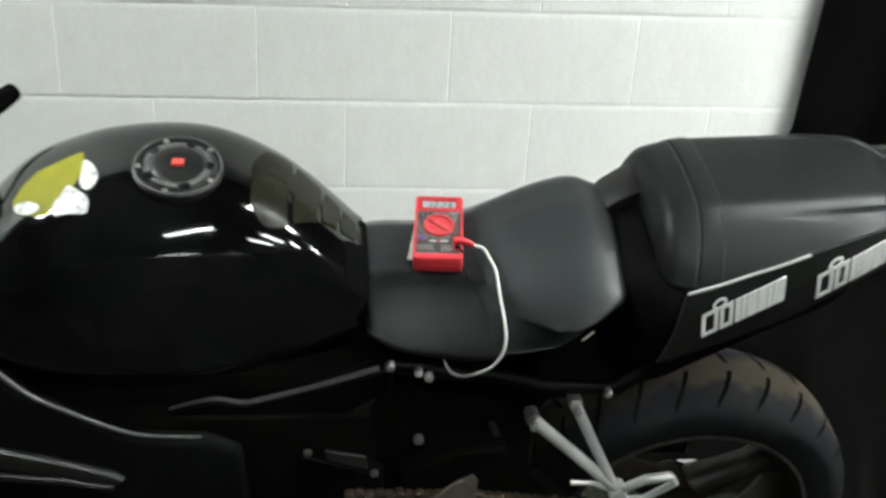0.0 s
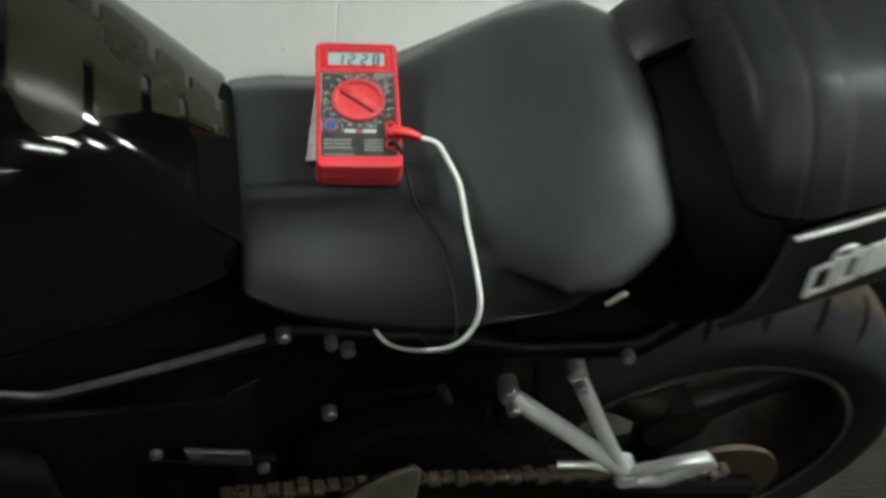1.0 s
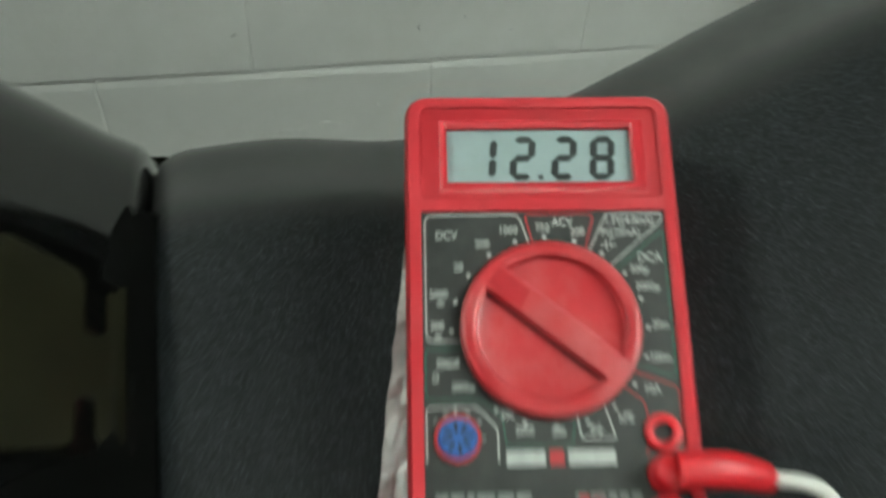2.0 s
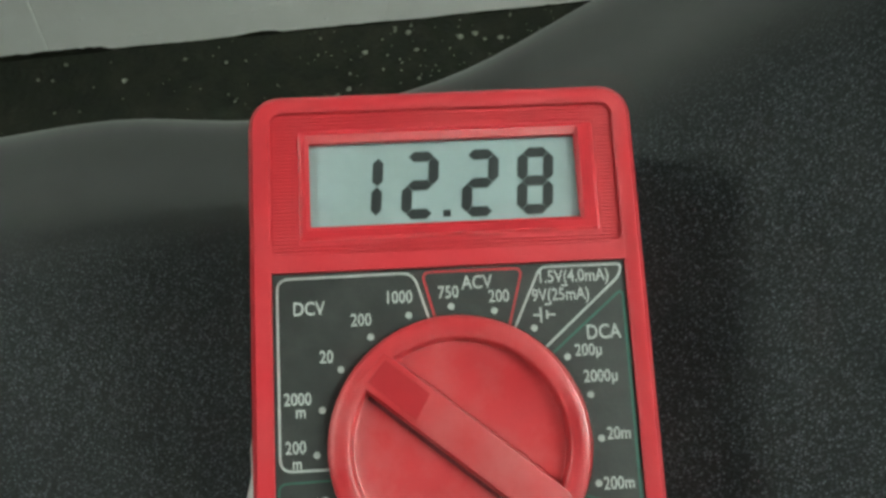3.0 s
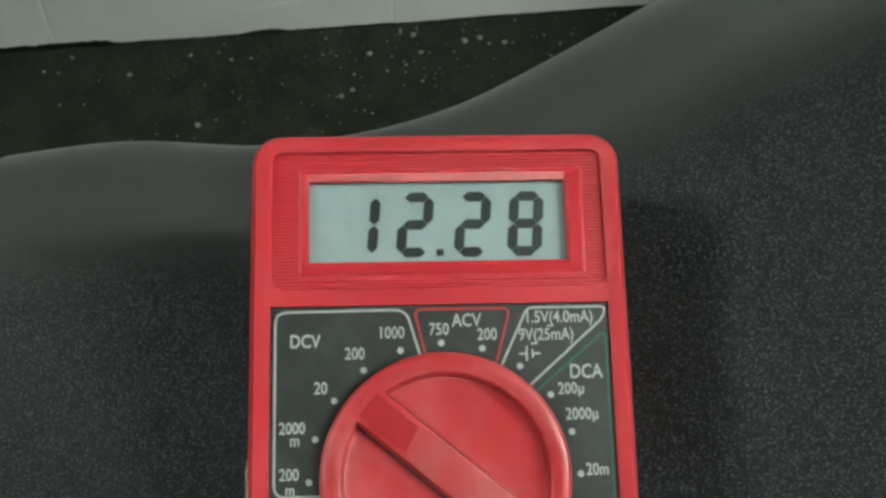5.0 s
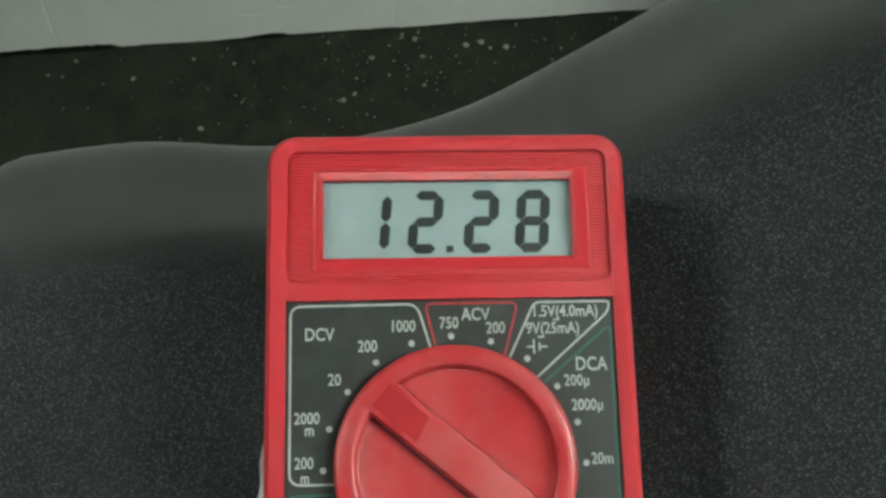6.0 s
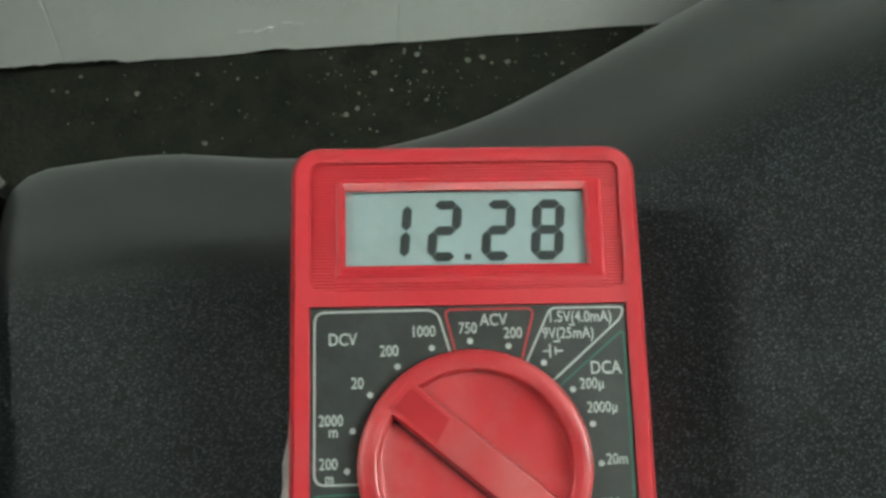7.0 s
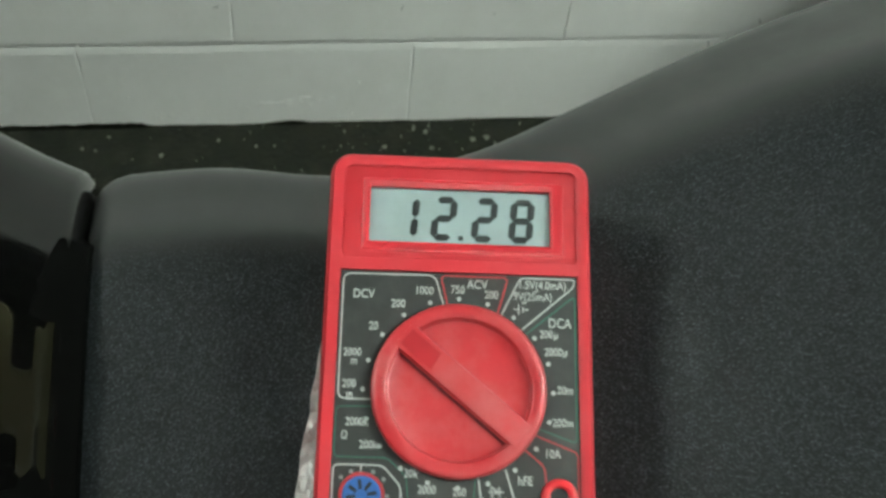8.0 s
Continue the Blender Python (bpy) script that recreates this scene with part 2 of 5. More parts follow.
def smooth_line(points, steps=8, closed=False):
    """Catmull-Rom line through the points."""
    pts = [Vector(p) for p in points]
    n = len(pts)
    out = []
    for i in range(n if closed else n - 1):
        p0 = pts[(i - 1) % n] if closed or i else pts[0]
        p1, p2 = pts[i], pts[(i + 1) % n]
        p3 = pts[(i + 2) % n] if closed or i + 2 < n else pts[-1]
        for k in range(steps):
            t = k / steps
            out.append(0.5 * (2 * p1 + (p2 - p0) * t + (2 * p0 - 5 * p1 + 4 * p2 - p3) * t * t
                              + (3 * p1 - p0 - 3 * p2 + p3) * t ** 3))
    if not closed:
        out.append(pts[-1])
    return out


def add_tube(bm, points, radius, sides=10, flat=1.0):
    """A round (or flattened) bar along the points."""
    pts = [Vector(p) for p in points]
    rings, up = [], None
    for i, p in enumerate(pts):
        d = (pts[min(i + 1, len(pts) - 1)] - pts[max(i - 1, 0)]).normalized()
        if up is None:
            up = d.orthogonal().normalized()
        up = (up - d * up.dot(d)).normalized()
        side = d.cross(up)
        r = radius(i / (len(pts) - 1)) if callable(radius) else radius
        rings.append([p + (up * math.cos(a) * flat + side * math.sin(a)) * r
                      for a in (2 * math.pi * k / sides for k in range(sides))])
    return add_loft(bm, rings)


def tube(points, radius, sides=10, flat=1.0):
    return add_tube(bmesh.new(), points, radius, sides, flat)


def add_disc(bm, c, axis, radius, height, sides=24, bevel=0.0):
    """A short cylinder from c along axis, its far edge chamfered."""
    axis = Vector(axis).normalized()
    u = axis.orthogonal().normalized()
    v = axis.cross(u)
    c = Vector(c)
    def ring(r, h):
        return [c + axis * h + (u * math.cos(2 * math.pi * k / sides) + v * math.sin(2 * math.pi * k / sides)) * r
                for k in range(sides)]
    rings = [ring(radius, 0), ring(radius, height - bevel)]
    if bevel:
        rings.append(ring(radius - bevel, height))
    return add_loft(bm, rings)


def disc(c, axis, radius, height, sides=24, bevel=0.0):
    return add_disc(bmesh.new(), c, axis, radius, height, sides, bevel)


def plate(outline, y0, y1, bevel=0.003):
    """A flat plate in the x-z plane, from y0 to y1, with softened rims."""
    c = sum((Vector((x, 0, z)) for x, z in outline), Vector()) / len(outline)
    def ring(y, inset):
        out = []
        n = len(outline)
        for i in range(n):
            p = Vector((outline[i][0], 0, outline[i][1]))
            a = (p - Vector((outline[i - 1][0], 0, outline[i - 1][1]))).normalized()
            b = (Vector((outline[(i + 1) % n][0], 0, outline[(i + 1) % n][1])) - p).normalized()
            t = (a + b).normalized()
            nrm = Vector((-t.z, 0, t.x))
            if nrm.dot(c - p) < 0 and n < 5:
                nrm = -nrm
            out.append(p + nrm * inset * SIGN + Vector((0, y, 0)))
        return out
    area = sum(outline[i - 1][0] * outline[i][1] - outline[i][0] * outline[i - 1][1] for i in range(len(outline)))
    SIGN = 1 if area > 0 else -1
    if len(outline) < 5:
        SIGN = 1
    return loft([ring(y0, bevel), ring(y0 + bevel, 0), ring(y1 - bevel, 0), ring(y1, bevel)])


def spline(xs, ys):
    """A smooth function through the given values."""
    xs, ys = np.array(xs, float), np.array(ys, float)
    d = np.gradient(ys, xs)
    def f(x):
        x = min(max(x, xs[0]), xs[-1])
        i = min(max(int(np.searchsorted(xs, x)) - 1, 0), len(xs) - 2)
        h = xs[i + 1] - xs[i]
        t = (x - xs[i]) / h
        return float((2 * t ** 3 - 3 * t * t + 1) * ys[i] + (t ** 3 - 2 * t * t + t) * h * d[i]
                     + (3 * t * t - 2 * t ** 3) * ys[i + 1] + (t ** 3 - t * t) * h * d[i + 1])
    return f


def rounded(w0, w1, v0, v1, r, steps=6):
    """A rounded rectangle, counter-clockwise, from (w0, v0) to (w1, v1)."""
    out = []
    for cx, cy, a0 in ((w1 - r, v1 - r, 0), (w0 + r, v1 - r, 90), (w0 + r, v0 + r, 180), (w1 - r, v0 + r, 270)):
        for k in range(steps + 1):
            a = radians(a0 + 90 * k / steps)
            out.append((cx + r * math.cos(a), cy + r * math.sin(a)))
    return out


def at_height(outline, h):
    return [Vector((x, y, h)) for x, y in outline]


def text_mesh(body, size, squeeze=0.85, bold=0.0):
    """Flat lettering in Blender's own font, centred."""
    cu = bpy.data.curves.new("lettering", "FONT")
    cu.body, cu.size, cu.align_x, cu.align_y = body, size, "CENTER", "CENTER"
    cu.extrude, cu.offset, cu.resolution_u = 0.00004, bold, 3
    ob = bpy.data.objects.new("lettering", cu)
    me = bpy.data.meshes.new_from_object(ob)
    bpy.data.objects.remove(ob)
    for v in me.vertices:
        v.co.x *= squeeze
    me.materials.clear()
    return me


# ---------------------------------------------------------------- the room
def settle(ob, label, category):
    return tagged(ob, label, category, kind="structure")


floor = settle(mesh_ob("floor", box(-3.6, 4.6, -7.0, 0.0010, -0.12, 0.0), M_FLOOR, 0),
               "dark worn concrete floor with pale paint flecks", "floor")
wall_back = settle(mesh_ob("wall_north", box(-3.6, 4.6, 0.0010, 0.2, -0.1, 2.9), M_MORTAR, 0),
                   "white painted concrete block wall in running bond", "wall")
# unseen walls and ceiling, near black to hold back bounce and reflections
settle(mesh_ob("wall_west", box(-3.8, -3.6, -7.0, 0.2, -0.1, 2.9), M_DARKWALL, 0), "plain near-black side wall, unseen", "wall")
settle(mesh_ob("wall_east", box(4.6, 4.8, -7.0, 0.2, -0.1, 2.9), M_DARKWALL, 0), "plain near-black side wall, unseen", "wall")
settle(mesh_ob("wall_south", box(-3.8, 4.8, -7.2, -7.0, -0.1, 2.9), M_DARKWALL, 0), "plain near-black wall behind, unseen", "wall")
settle(mesh_ob("ceiling", box(-3.8, 4.8, -7.2, 0.2, 2.9, 3.0), M_CEIL, 0), "plain near-black ceiling, unseen", "ceiling")


def light_fixture(x, y, z, length, turn, bright):
    """A two-tube strip light under the ceiling; its white trough sides are added to shade the upper wall."""
    t = thing("strip_light", pose(x, y, z, 0, 0, turn), "white two-tube fluorescent strip light with added light-cutting sides on the ceiling", "lamp",
              "ceiling strip lights")
    h = length / 2
    part("housing", box(-h - 0.03, h + 0.03, -0.09, 0.09, 0.0, 2.9 - z, 0.008), M_FIXTURE, t)
    for e in (-1, 1):
        rings = [[Vector((u, e * 0.09, 0.0)), Vector((u, e * 0.125, -0.150)), Vector((u, e * 0.129, -0.150)), Vector((u, e * 0.094, 0.004))] for u in (-h - 0.03, h + 0.03)]
        part("reflector_side", loft(rings), M_FIXTURE, t, "sloping white side added to cut off the light", 0)
    for s in (-0.04, 0.04):
        part("tube", tube([(-h, s, -0.035), (0, s, -0.035), (h, s, -0.035)], 0.026, 12), bright, t, "glowing tube")
        for e in (-h - 0.012, h + 0.012):
            part("socket", box(e - 0.012, e + 0.012, s - 0.028, s + 0.028, -0.066, 0.0, 0.003), M_FIXTURE, t)


# last two rows: unseen lamps added to brighten the wall and seat
LIGHTS = [(0.1, -3.0, 2.74, 1.3, 28, M_TUBE), (2.6, -2.6, 2.74, 0.9, 0, M_TUBE), (2.65, -3.4, 2.74, 0.9, 0, M_TUBE), (3.5, -2.2, 2.74, 0.5, 0, M_TUBE),
          (4.15, -1.3, 2.74, 0.5, 0, M_TUBE), (0.25, -6.3, 2.74, 1.8, 0, M_TUBE), (3.3, -6.5, 2.74, 0.6, 0, M_TUBE),
          (-2.02, -0.50, 2.74, 0.8, 0, M_TUBE_ADDED_LEFT), (1.95, -1.12, 2.74, 1.8, 0, M_TUBE_ADDED)]
for row in LIGHTS:
    light_fixture(*row)


def curtain():
    """A heavy black sheet that hangs in front of the wall, in soft folds."""
    bm = bmesh.new()
    cols, rows = 60, 24
    grid = []
    for j in range(rows + 1):
        z = 0.01 + 2.5 * j / rows
        line = []
        for i in range(cols + 1):
            u = i / cols
            # foot flares left behind the wheel, added to hide the lit floor
            x = 0.925 + 1.15 * u + (0.045 * (z - 0.75) - 0.33 * max(0.0, min(1.0, (0.66 - z) / 0.35))) * (1 - u)
            y = -0.035 - 0.02 * min(1, u * 5) - 0.05 * min(1.0, 0.12 + u * 4) * math.sin(u * 31 + 0.7 * math.sin(z * 2.0)) * (0.4 + 0.6 * (1 - z / 2.6)) - 0.10 * u - 0.45 * u ** 1.5 - 0.38 * max(0.0, (0.55 - z) / 0.55) ** 1.2
            line.append(bm.verts.new((x, y, z)))
        grid.append(line)
    for a, b in zip(grid, grid[1:]):
        for i in range(cols):
            bm.faces.new((a[i], a[i + 1], b[i + 1], b[i]))
    bmesh.ops.solidify(bm, geom=bm.faces[:], thickness=0.006)
    return mesh_ob("curtain", bm, M_CLOTH, 60)


tagged(curtain(), "heavy black cloth sheet hanging in folds against the block wall", "curtain")
tagged(mesh_ob("curtain_rail", tube([(0.92, -0.04, 2.53), (1.21, -0.141, 2.53), (1.5, -0.27, 2.53), (1.79, -0.428, 2.53), (2.12, -0.63, 2.53)], 0.014, 10), M_SATIN),
       "black rail that carries the cloth sheet", "rail")
for x, y in ((0.95, -0.055), (2.05, -0.592)):
    tagged(mesh_ob("rail_bracket", box(x - 0.012, x + 0.012, y, 0.004, 2.518, 2.542, 0.002), M_SATIN),
           "small black wall bracket holding the curtain rail", "bracket", "curtain rail brackets")


def flecks():
    """Pale paint flecks and grit scattered on the concrete near the wall."""
    rng = random.Random(5)
    bm = bmesh.new()
    spots = [(-0.111, -0.134, 0.0060), (0.060, -0.108, 0.0058), (0.273, -0.044, 0.0066), (0.222, -0.036, 0.0064), (0.242, -0.033, 0.0060),
             (0.102, -0.046, 0.0058), (-0.190, -0.051, 0.0055), (0.159, -0.021, 0.0056), (0.075, -0.100, 0.005), (0.165, -0.05, 0.005)]
    for _ in range(420):
        x = rng.gauss(0.22, 0.22) if rng.random() < 0.5 else rng.uniform(-0.7, 1.1)
        spots.append((x, -abs(rng.gauss(0.0, 0.18)) - 0.006, min(0.0050, 0.0008 + rng.expovariate(1 / 0.0009))))
    for _ in range(160):
        spots.append((rng.uniform(-0.6, 1.6), rng.uniform(-2.2, -0.2), min(0.006, 0.001 + rng.expovariate(1 / 0.0016))))
    for x, y, r in spots:
        n = 7
        top = [bm.verts.new((x + r * 0.55 * rng.uniform(0.6, 1.25) * math.cos(6.283 * k / n),
                             y + r * 0.55 * rng.uniform(0.6, 1.25) * math.sin(6.283 * k / n), 0.0012)) for k in range(n)]
        low = [bm.verts.new((v.co.x * 1.0 + (v.co.x - x) * 0.25, v.co.y + (v.co.y - y) * 0.25, 0.0)) for v in top]
        bm.faces.new(top)
        for k in range(n):
            bm.faces.new((low[k], low[(k + 1) % n], top[(k + 1) % n], top[k]))
    return mesh_ob("paint_flecks", bm, M_FLECK, 0)


tagged(flecks(), "scattered pale paint flecks on the dark concrete", "flecks", kind="stuff")


# ---------------------------------------------------------------- the motorcycle, leaning on its stand
bike = thing("motorcycle", pose(0, -0.7116, 0, 10, 0, 0),
             "black sport motorcycle leaning beside the white block wall", "motorcycle")

TANK_X = [-0.66, -0.60, -0.574, -0.537, -0.497, -0.459, -0.421, -0.384, -0.347, -0.31, -0.273, -0.236, -0.198, -0.159, -0.12, -0.086]
TANK_Z = [0.86, 0.925, 0.95, 0.975, 0.993, 1.007, 1.015, 1.02, 1.022, 1.02, 1.012, 0.998, 0.977, 0.946, 0.908, 0.872]
tank_top = spline(TANK_X, TANK_Z)
tank_half = spline([-0.66, -0.55, -0.42, -0.30, -0.20, -0.12, -0.086], [0.15, 0.172, 0.178, 0.168, 0.14, 0.115, 0.103])
tank_low = spline([-0.66, -0.50, -0.35, -0.20, -0.086], [0.74, 0.70, 0.69, 0.71, 0.745])
TANK_MID = 0.80


def tank_n(y):
    """How square the tank's section is: round on the near shoulder, fuller on the far one."""
    return 2.35 if y < 0 else 3.2


def tank_z(x, y):
    n = tank_n(y)
    q = max(0.0, 1 - abs(y / tank_half(x)) ** n) ** (1 / n)
    return TANK_MID + (tank_top(x) - TANK_MID) * q


def tank_ring(x, shrink=1.0):
    w, zt, zb = tank_half(x) * shrink, tank_top(x), tank_low(x)
    ring = []
    for k in range(56):
        a = 2 * math.pi * k / 56
        c, s = math.cos(a), math.sin(a)
        n = tank_n(c) if s >= 0 else 3.0
        y = w * math.copysign(abs(c) ** (2 / n), c)
        h = (zt - TANK_MID) if s >= 0 else (TANK_MID - zb)
        z = TANK_MID + math.copysign(abs(s) ** (2 / n), s) * h
        if s < 0:
            y *= 1 - 0.22 * min(1, -s * 1.2)
        ring.append(Vector((x, y, TANK_MID + (z - TANK_MID) * (1 if shrink == 1 else 0.5 + 0.5 * shrink))))
    return ring


def fuel_tank():
    xs = list(np.linspace(-0.655, -0.084, 54))
    rings = [[p + Vector((-0.012, 0, 0)) for p in tank_ring(xs[0], 0.9)]] + [tank_ring(x) for x in xs]
    rings.append([p + Vector((0.002, 0, 0)) for p in tank_ring(xs[-1], 0.97)])
    rings.append([p + Vector((0.003, 0, 0)) for p in tank_ring(xs[-1], 0.90)])
    return part("fuel_tank", loft(rings), M_GLOSS, bike, "gloss black fuel tank", 60)


tank = fuel_tank()


def on_tank(outline, lift, steps=14, across=6):
    """A thin skin that follows the tank inside a convex outline of (x, y)."""
    xs = [p[0] for p in outline]
    x0, x1 = min(xs), max(xs)
    bm = bmesh.new()
    rows = []
    for i in range(steps + 1):
        x = x0 + (x1 - x0) * min(max(i / steps, 0.004), 0.996)
        cuts = []
        for a, b in zip(outline, outline[1:] + outline[:1]):
            if (a[0] - x) * (b[0] - x) <= 0 and a[0] != b[0]:
                cuts.append(a[1] + (b[1] - a[1]) * (x - a[0]) / (b[0] - a[0]))
        lo, hi = min(cuts), max(cuts)
        rows.append([Vector((x, lo + (hi - lo) * k / across, 0)) for k in range(across + 1)])
    top = [[bm.verts.new((p.x, p.y, tank_z(p.x, p.y) + lift)) for p in r] for r in rows]
    low = [[bm.verts.new((p.x, p.y, tank_z(p.x, p.y) - 0.002)) for p in r] for r in rows]
    for a, b in zip(top, top[1:]):
        for k in range(across):
            bm.faces.new((a[k], a[k + 1], b[k + 1], b[k]))
    for a, b, c, d in zip(top, top[1:], low, low[1:]):
        bm.faces.new((a[0], b[0], d[0], c[0]))
        bm.faces.new((b[-1], a[-1], c[-1], d[-1]))
    for t, l in ((top[0], low[0]), (top[-1], low[-1])):
        for k in range(across):
            bm.faces.new((t[k], t[k + 1], l[k + 1], l[k]))
    return bm


part("tank_decal", on_tank([(-0.5600, -0.032), (-0.5509, -0.0043), (-0.5374, 0.0140), (-0.5193, 0.0197), (-0.5004, 0.0252), (-0.4697, 0.0300), (-0.4640, -0.0071), (-0.4649, -0.0294),
                            (-0.4720, -0.0491), (-0.4897, -0.0600), (-0.5014, -0.0830), (-0.5206, -0.0802), (-0.5334, -0.0721), (-0.5500, -0.055)], 0.0008, 24, 8), M_YELLOW, tank, "olive yellow decal")
for outline in ([(-0.4650, 0.0031), (-0.4504, -0.0148), (-0.4408, -0.0392), (-0.4437, -0.0570), (-0.4551, -0.0610), (-0.4648, -0.0464), (-0.4655, -0.0255)],
                [(-0.4960, -0.0720), (-0.4870, -0.0594), (-0.4802, -0.0455), (-0.4668, -0.0575), (-0.4539, -0.0702), (-0.4476, -0.0798), (-0.4510, -0.0960), (-0.4738, -0.0913), (-0.4929, -0.0887)],
                [(-0.5540, -0.0460), (-0.5378, -0.0479), (-0.5198, -0.0613), (-0.5158, -0.0720), (-0.5292, -0.0741), (-0.5469, -0.0629)]):
    part("decal_patch", on_tank([(p.x, p.y) for p in smooth_line([(x, y, 0) for x, y in outline], 4, True)], 0.0014, 18), M_DECALP, tank, "smudged white decal patch")

# thick glossy pad on the rear of the tank, slit into fingers along both of its edges
pad_lo = spline([-0.240, -0.232, -0.222, -0.205, -0.175, -0.150, -0.125, -0.100, -0.074], [-0.066, -0.082, -0.089, -0.085, -0.061, -0.041, -0.027, -0.018, -0.012])
pad_hi = spline([-0.240, -0.225, -0.200, -0.150, -0.120, -0.085, -0.074], [0.010, 0.052, 0.062, 0.050, 0.041, 0.031, 0.029])
NEAR_SLITS = [(-0.187, -0.020, 0.0034), (-0.147, -0.002, 0.0034), (-0.119, 0.000, 0.0028), (-0.0925, -0.003, 0.0022)]
FAR_SLITS = [(-0.182, 0.034, 0.0034), (-0.141, 0.021, 0.0034), (-0.114, 0.018, 0.0028), (-0.0905, 0.015, 0.0024)]


def pad_z(x, y):
    return tank_z(x, y)


def slit_edge(edge, x, slits, sign):
    """The edge at x, drawn back to the rounded end of a slit where one lies."""
    for c, end, w in slits:
        d = abs(x - c)
        if d <= w:
            return end - sign * (w - math.sqrt(max(0.0, w * w - d * d)))
        if d < w + 0.003:
            return edge + sign * (0.003 - math.sqrt(max(0.0, 0.003 ** 2 - (w + 0.003 - d) ** 2)))
    return edge


def tank_pad():
    xs = set(np.linspace(-0.2395, -0.0835, 118).round(5))
    for c, _, w in NEAR_SLITS + FAR_SLITS:
        xs |= {round(c + f * w, 5) for f in (-1.06, -0.999, -0.9, -0.6, 0, 0.6, 0.9, 0.999, 1.06)}
    bm = bmesh.new()
    top, low = [], []
    for x in sorted(xs):
        a, b = slit_edge(pad_lo(x), x, NEAR_SLITS, 1), slit_edge(pad_hi(x), x, FAR_SLITS, -1)
        ys = [a + (b - a) * k / 14 for k in range(15)]
        top.append([bm.verts.new((x, y, pad_z(x, y) + (0.0011 if k in (0, 14) else 0.0018))) for k, y in enumerate(ys)])
        low.append([bm.verts.new((x, y, pad_z(x, y) - 0.002)) for y in ys])
    for a, b, c, d in zip(top, top[1:], low, low[1:]):
        for k in range(14):
            bm.faces.new((a[k], a[k + 1], b[k + 1], b[k]))
        bm.faces.new((a[0], b[0], d[0], c[0]))
        bm.faces.new((b[14], a[14], c[14], d[14]))
    for t, l in ((top[0], low[0]), (top[-1], low[-1])):
        for k in range(14):
            bm.faces.new((t[k], t[k + 1], l[k + 1], l[k]))
    return part("tank_pad", bm, M_PAD, tank, "olive tinted glossy tank pad slit into fingers", 40)


tank_pad()

# matt rubber strip that closes the gap between the tank and the seat
rings = []
for y in np.linspace(-0.094, 0.067, 24):
    z = tank_z(-0.086, y) - 0.0006 - 0.012 * max(0.0, (y - 0.058) / 0.009) ** 2
    # near end is drawn forward to cover the meter's red reflection
    f = 0.010 * max(0.0, 1 - max(0.0, (y - 0.036) / 0.034)) if y > 0.031 else 0.022 * min(1.0, max(0.0, (-0.016 - y) / 0.012))
    rings.append([Vector((-0.088 - f, y, (z + f * 1.02 if y > 0 else tank_z(-0.088 - f, y)) + 0.0012)), Vector((-0.0835, y, z + 0.0010)), Vector((-0.0768, y, z - 0.006)), Vector((-0.0768, y, z - 0.07)), Vector((-0.090, y, z - 0.07))])
part("rear_edge_guard", loft(rings), M_RUBBER, tank, "matt black rubber edge guard", 40)


def filler_cap():
    """A round lockable filler cap, set level into the tank."""
    cx, cy = -0.336, -0.033
    n = Vector((-(tank_z(cx + 0.03, cy) - tank_z(cx - 0.03, cy)) / 0.06, -(tank_z(cx, cy + 0.03) - tank_z(cx, cy - 0.03)) / 0.06, 1)).normalized()
    c = Vector((cx, cy, tank_z(cx, cy) - 0.001))
    u = Vector((1, 0, 0))
    u = (u - n * u.dot(n)).normalized()
    v = n.cross(u)
    def ring(r, h, sides=48):
        return [c + n * h + (u * math.cos(6.2832 * k / sides) + v * math.sin(6.2832 * k / sides)) * r for k in range(sides)]
    cap = part("filler_cap", loft([ring(0.060, -0.012), ring(0.060, 0.001), ring(0.056, 0.004), ring(0.050, 0.004), ring(0.047, 0.001)]),
               M_CAPDARK, bike, "round black filler cap with worn metal ring", 50)
    for a0 in (8, 80, 152, 224, 296):
        bm = bmesh.new()
        arc = [radians(a0 + 5.2 * k) for k in range(11)]
        rings = []
        for a in arc:
            d = u * math.cos(a) + v * math.sin(a)
            rings.append([c + d * 0.038 + n * 0.001, c + d * 0.0385 + n * 0.0062, c + d * 0.0455 + n * 0.0062, c + d * 0.046 + n * 0.001])
        part("cap_ring", add_loft(bm, rings), M_CAPGREY, cap, "scuffed grey metal arc")
    for r, wide in ((0.0368, 0.0008), (0.0575, 0.0013)):
        rings = [[c + n * h + (u * math.cos(6.2832 * k / 48) + v * math.sin(6.2832 * k / 48)) * (r + e) for k in range(48)] for h, e in ((0.0, -wide), (0.0058, -wide), (0.0058, wide), (0.0, wide))]
        part("cap_rim", loft(rings, True, False), M_CAPGREY, cap, "thin scuffed metal rim", 50)
    part("cap_lid", loft([ring(0.036, 0.0), ring(0.036, 0.005), ring(0.033, 0.007), ring(0.02, 0.0075)]), M_CAPDARK, cap, "", 50)
    bm = bmesh.new()
    rings = [[c + n * h + u * x * s + v * y * s for x, y in ((-0.008, -0.007), (0.008, -0.007), (0.0088, 0.0065), (-0.007, 0.007))]
             for h, s in ((0.007, 1.0), (0.0105, 1.0), (0.0115, 0.85))]
    part("cap_emblem", add_loft(bm, rings), M_REDCAP, cap, "small red emblem")
    for a in (40, 112, 184, 256, 328):
        d = u * math.cos(radians(a)) + v * math.sin(radians(a))
        part("cap_screw", disc(c + d * 0.052 + n * 0.003, n, 0.0036, 0.003, 10, 0.0006), M_STEEL, cap, "steel screw")


filler_cap()


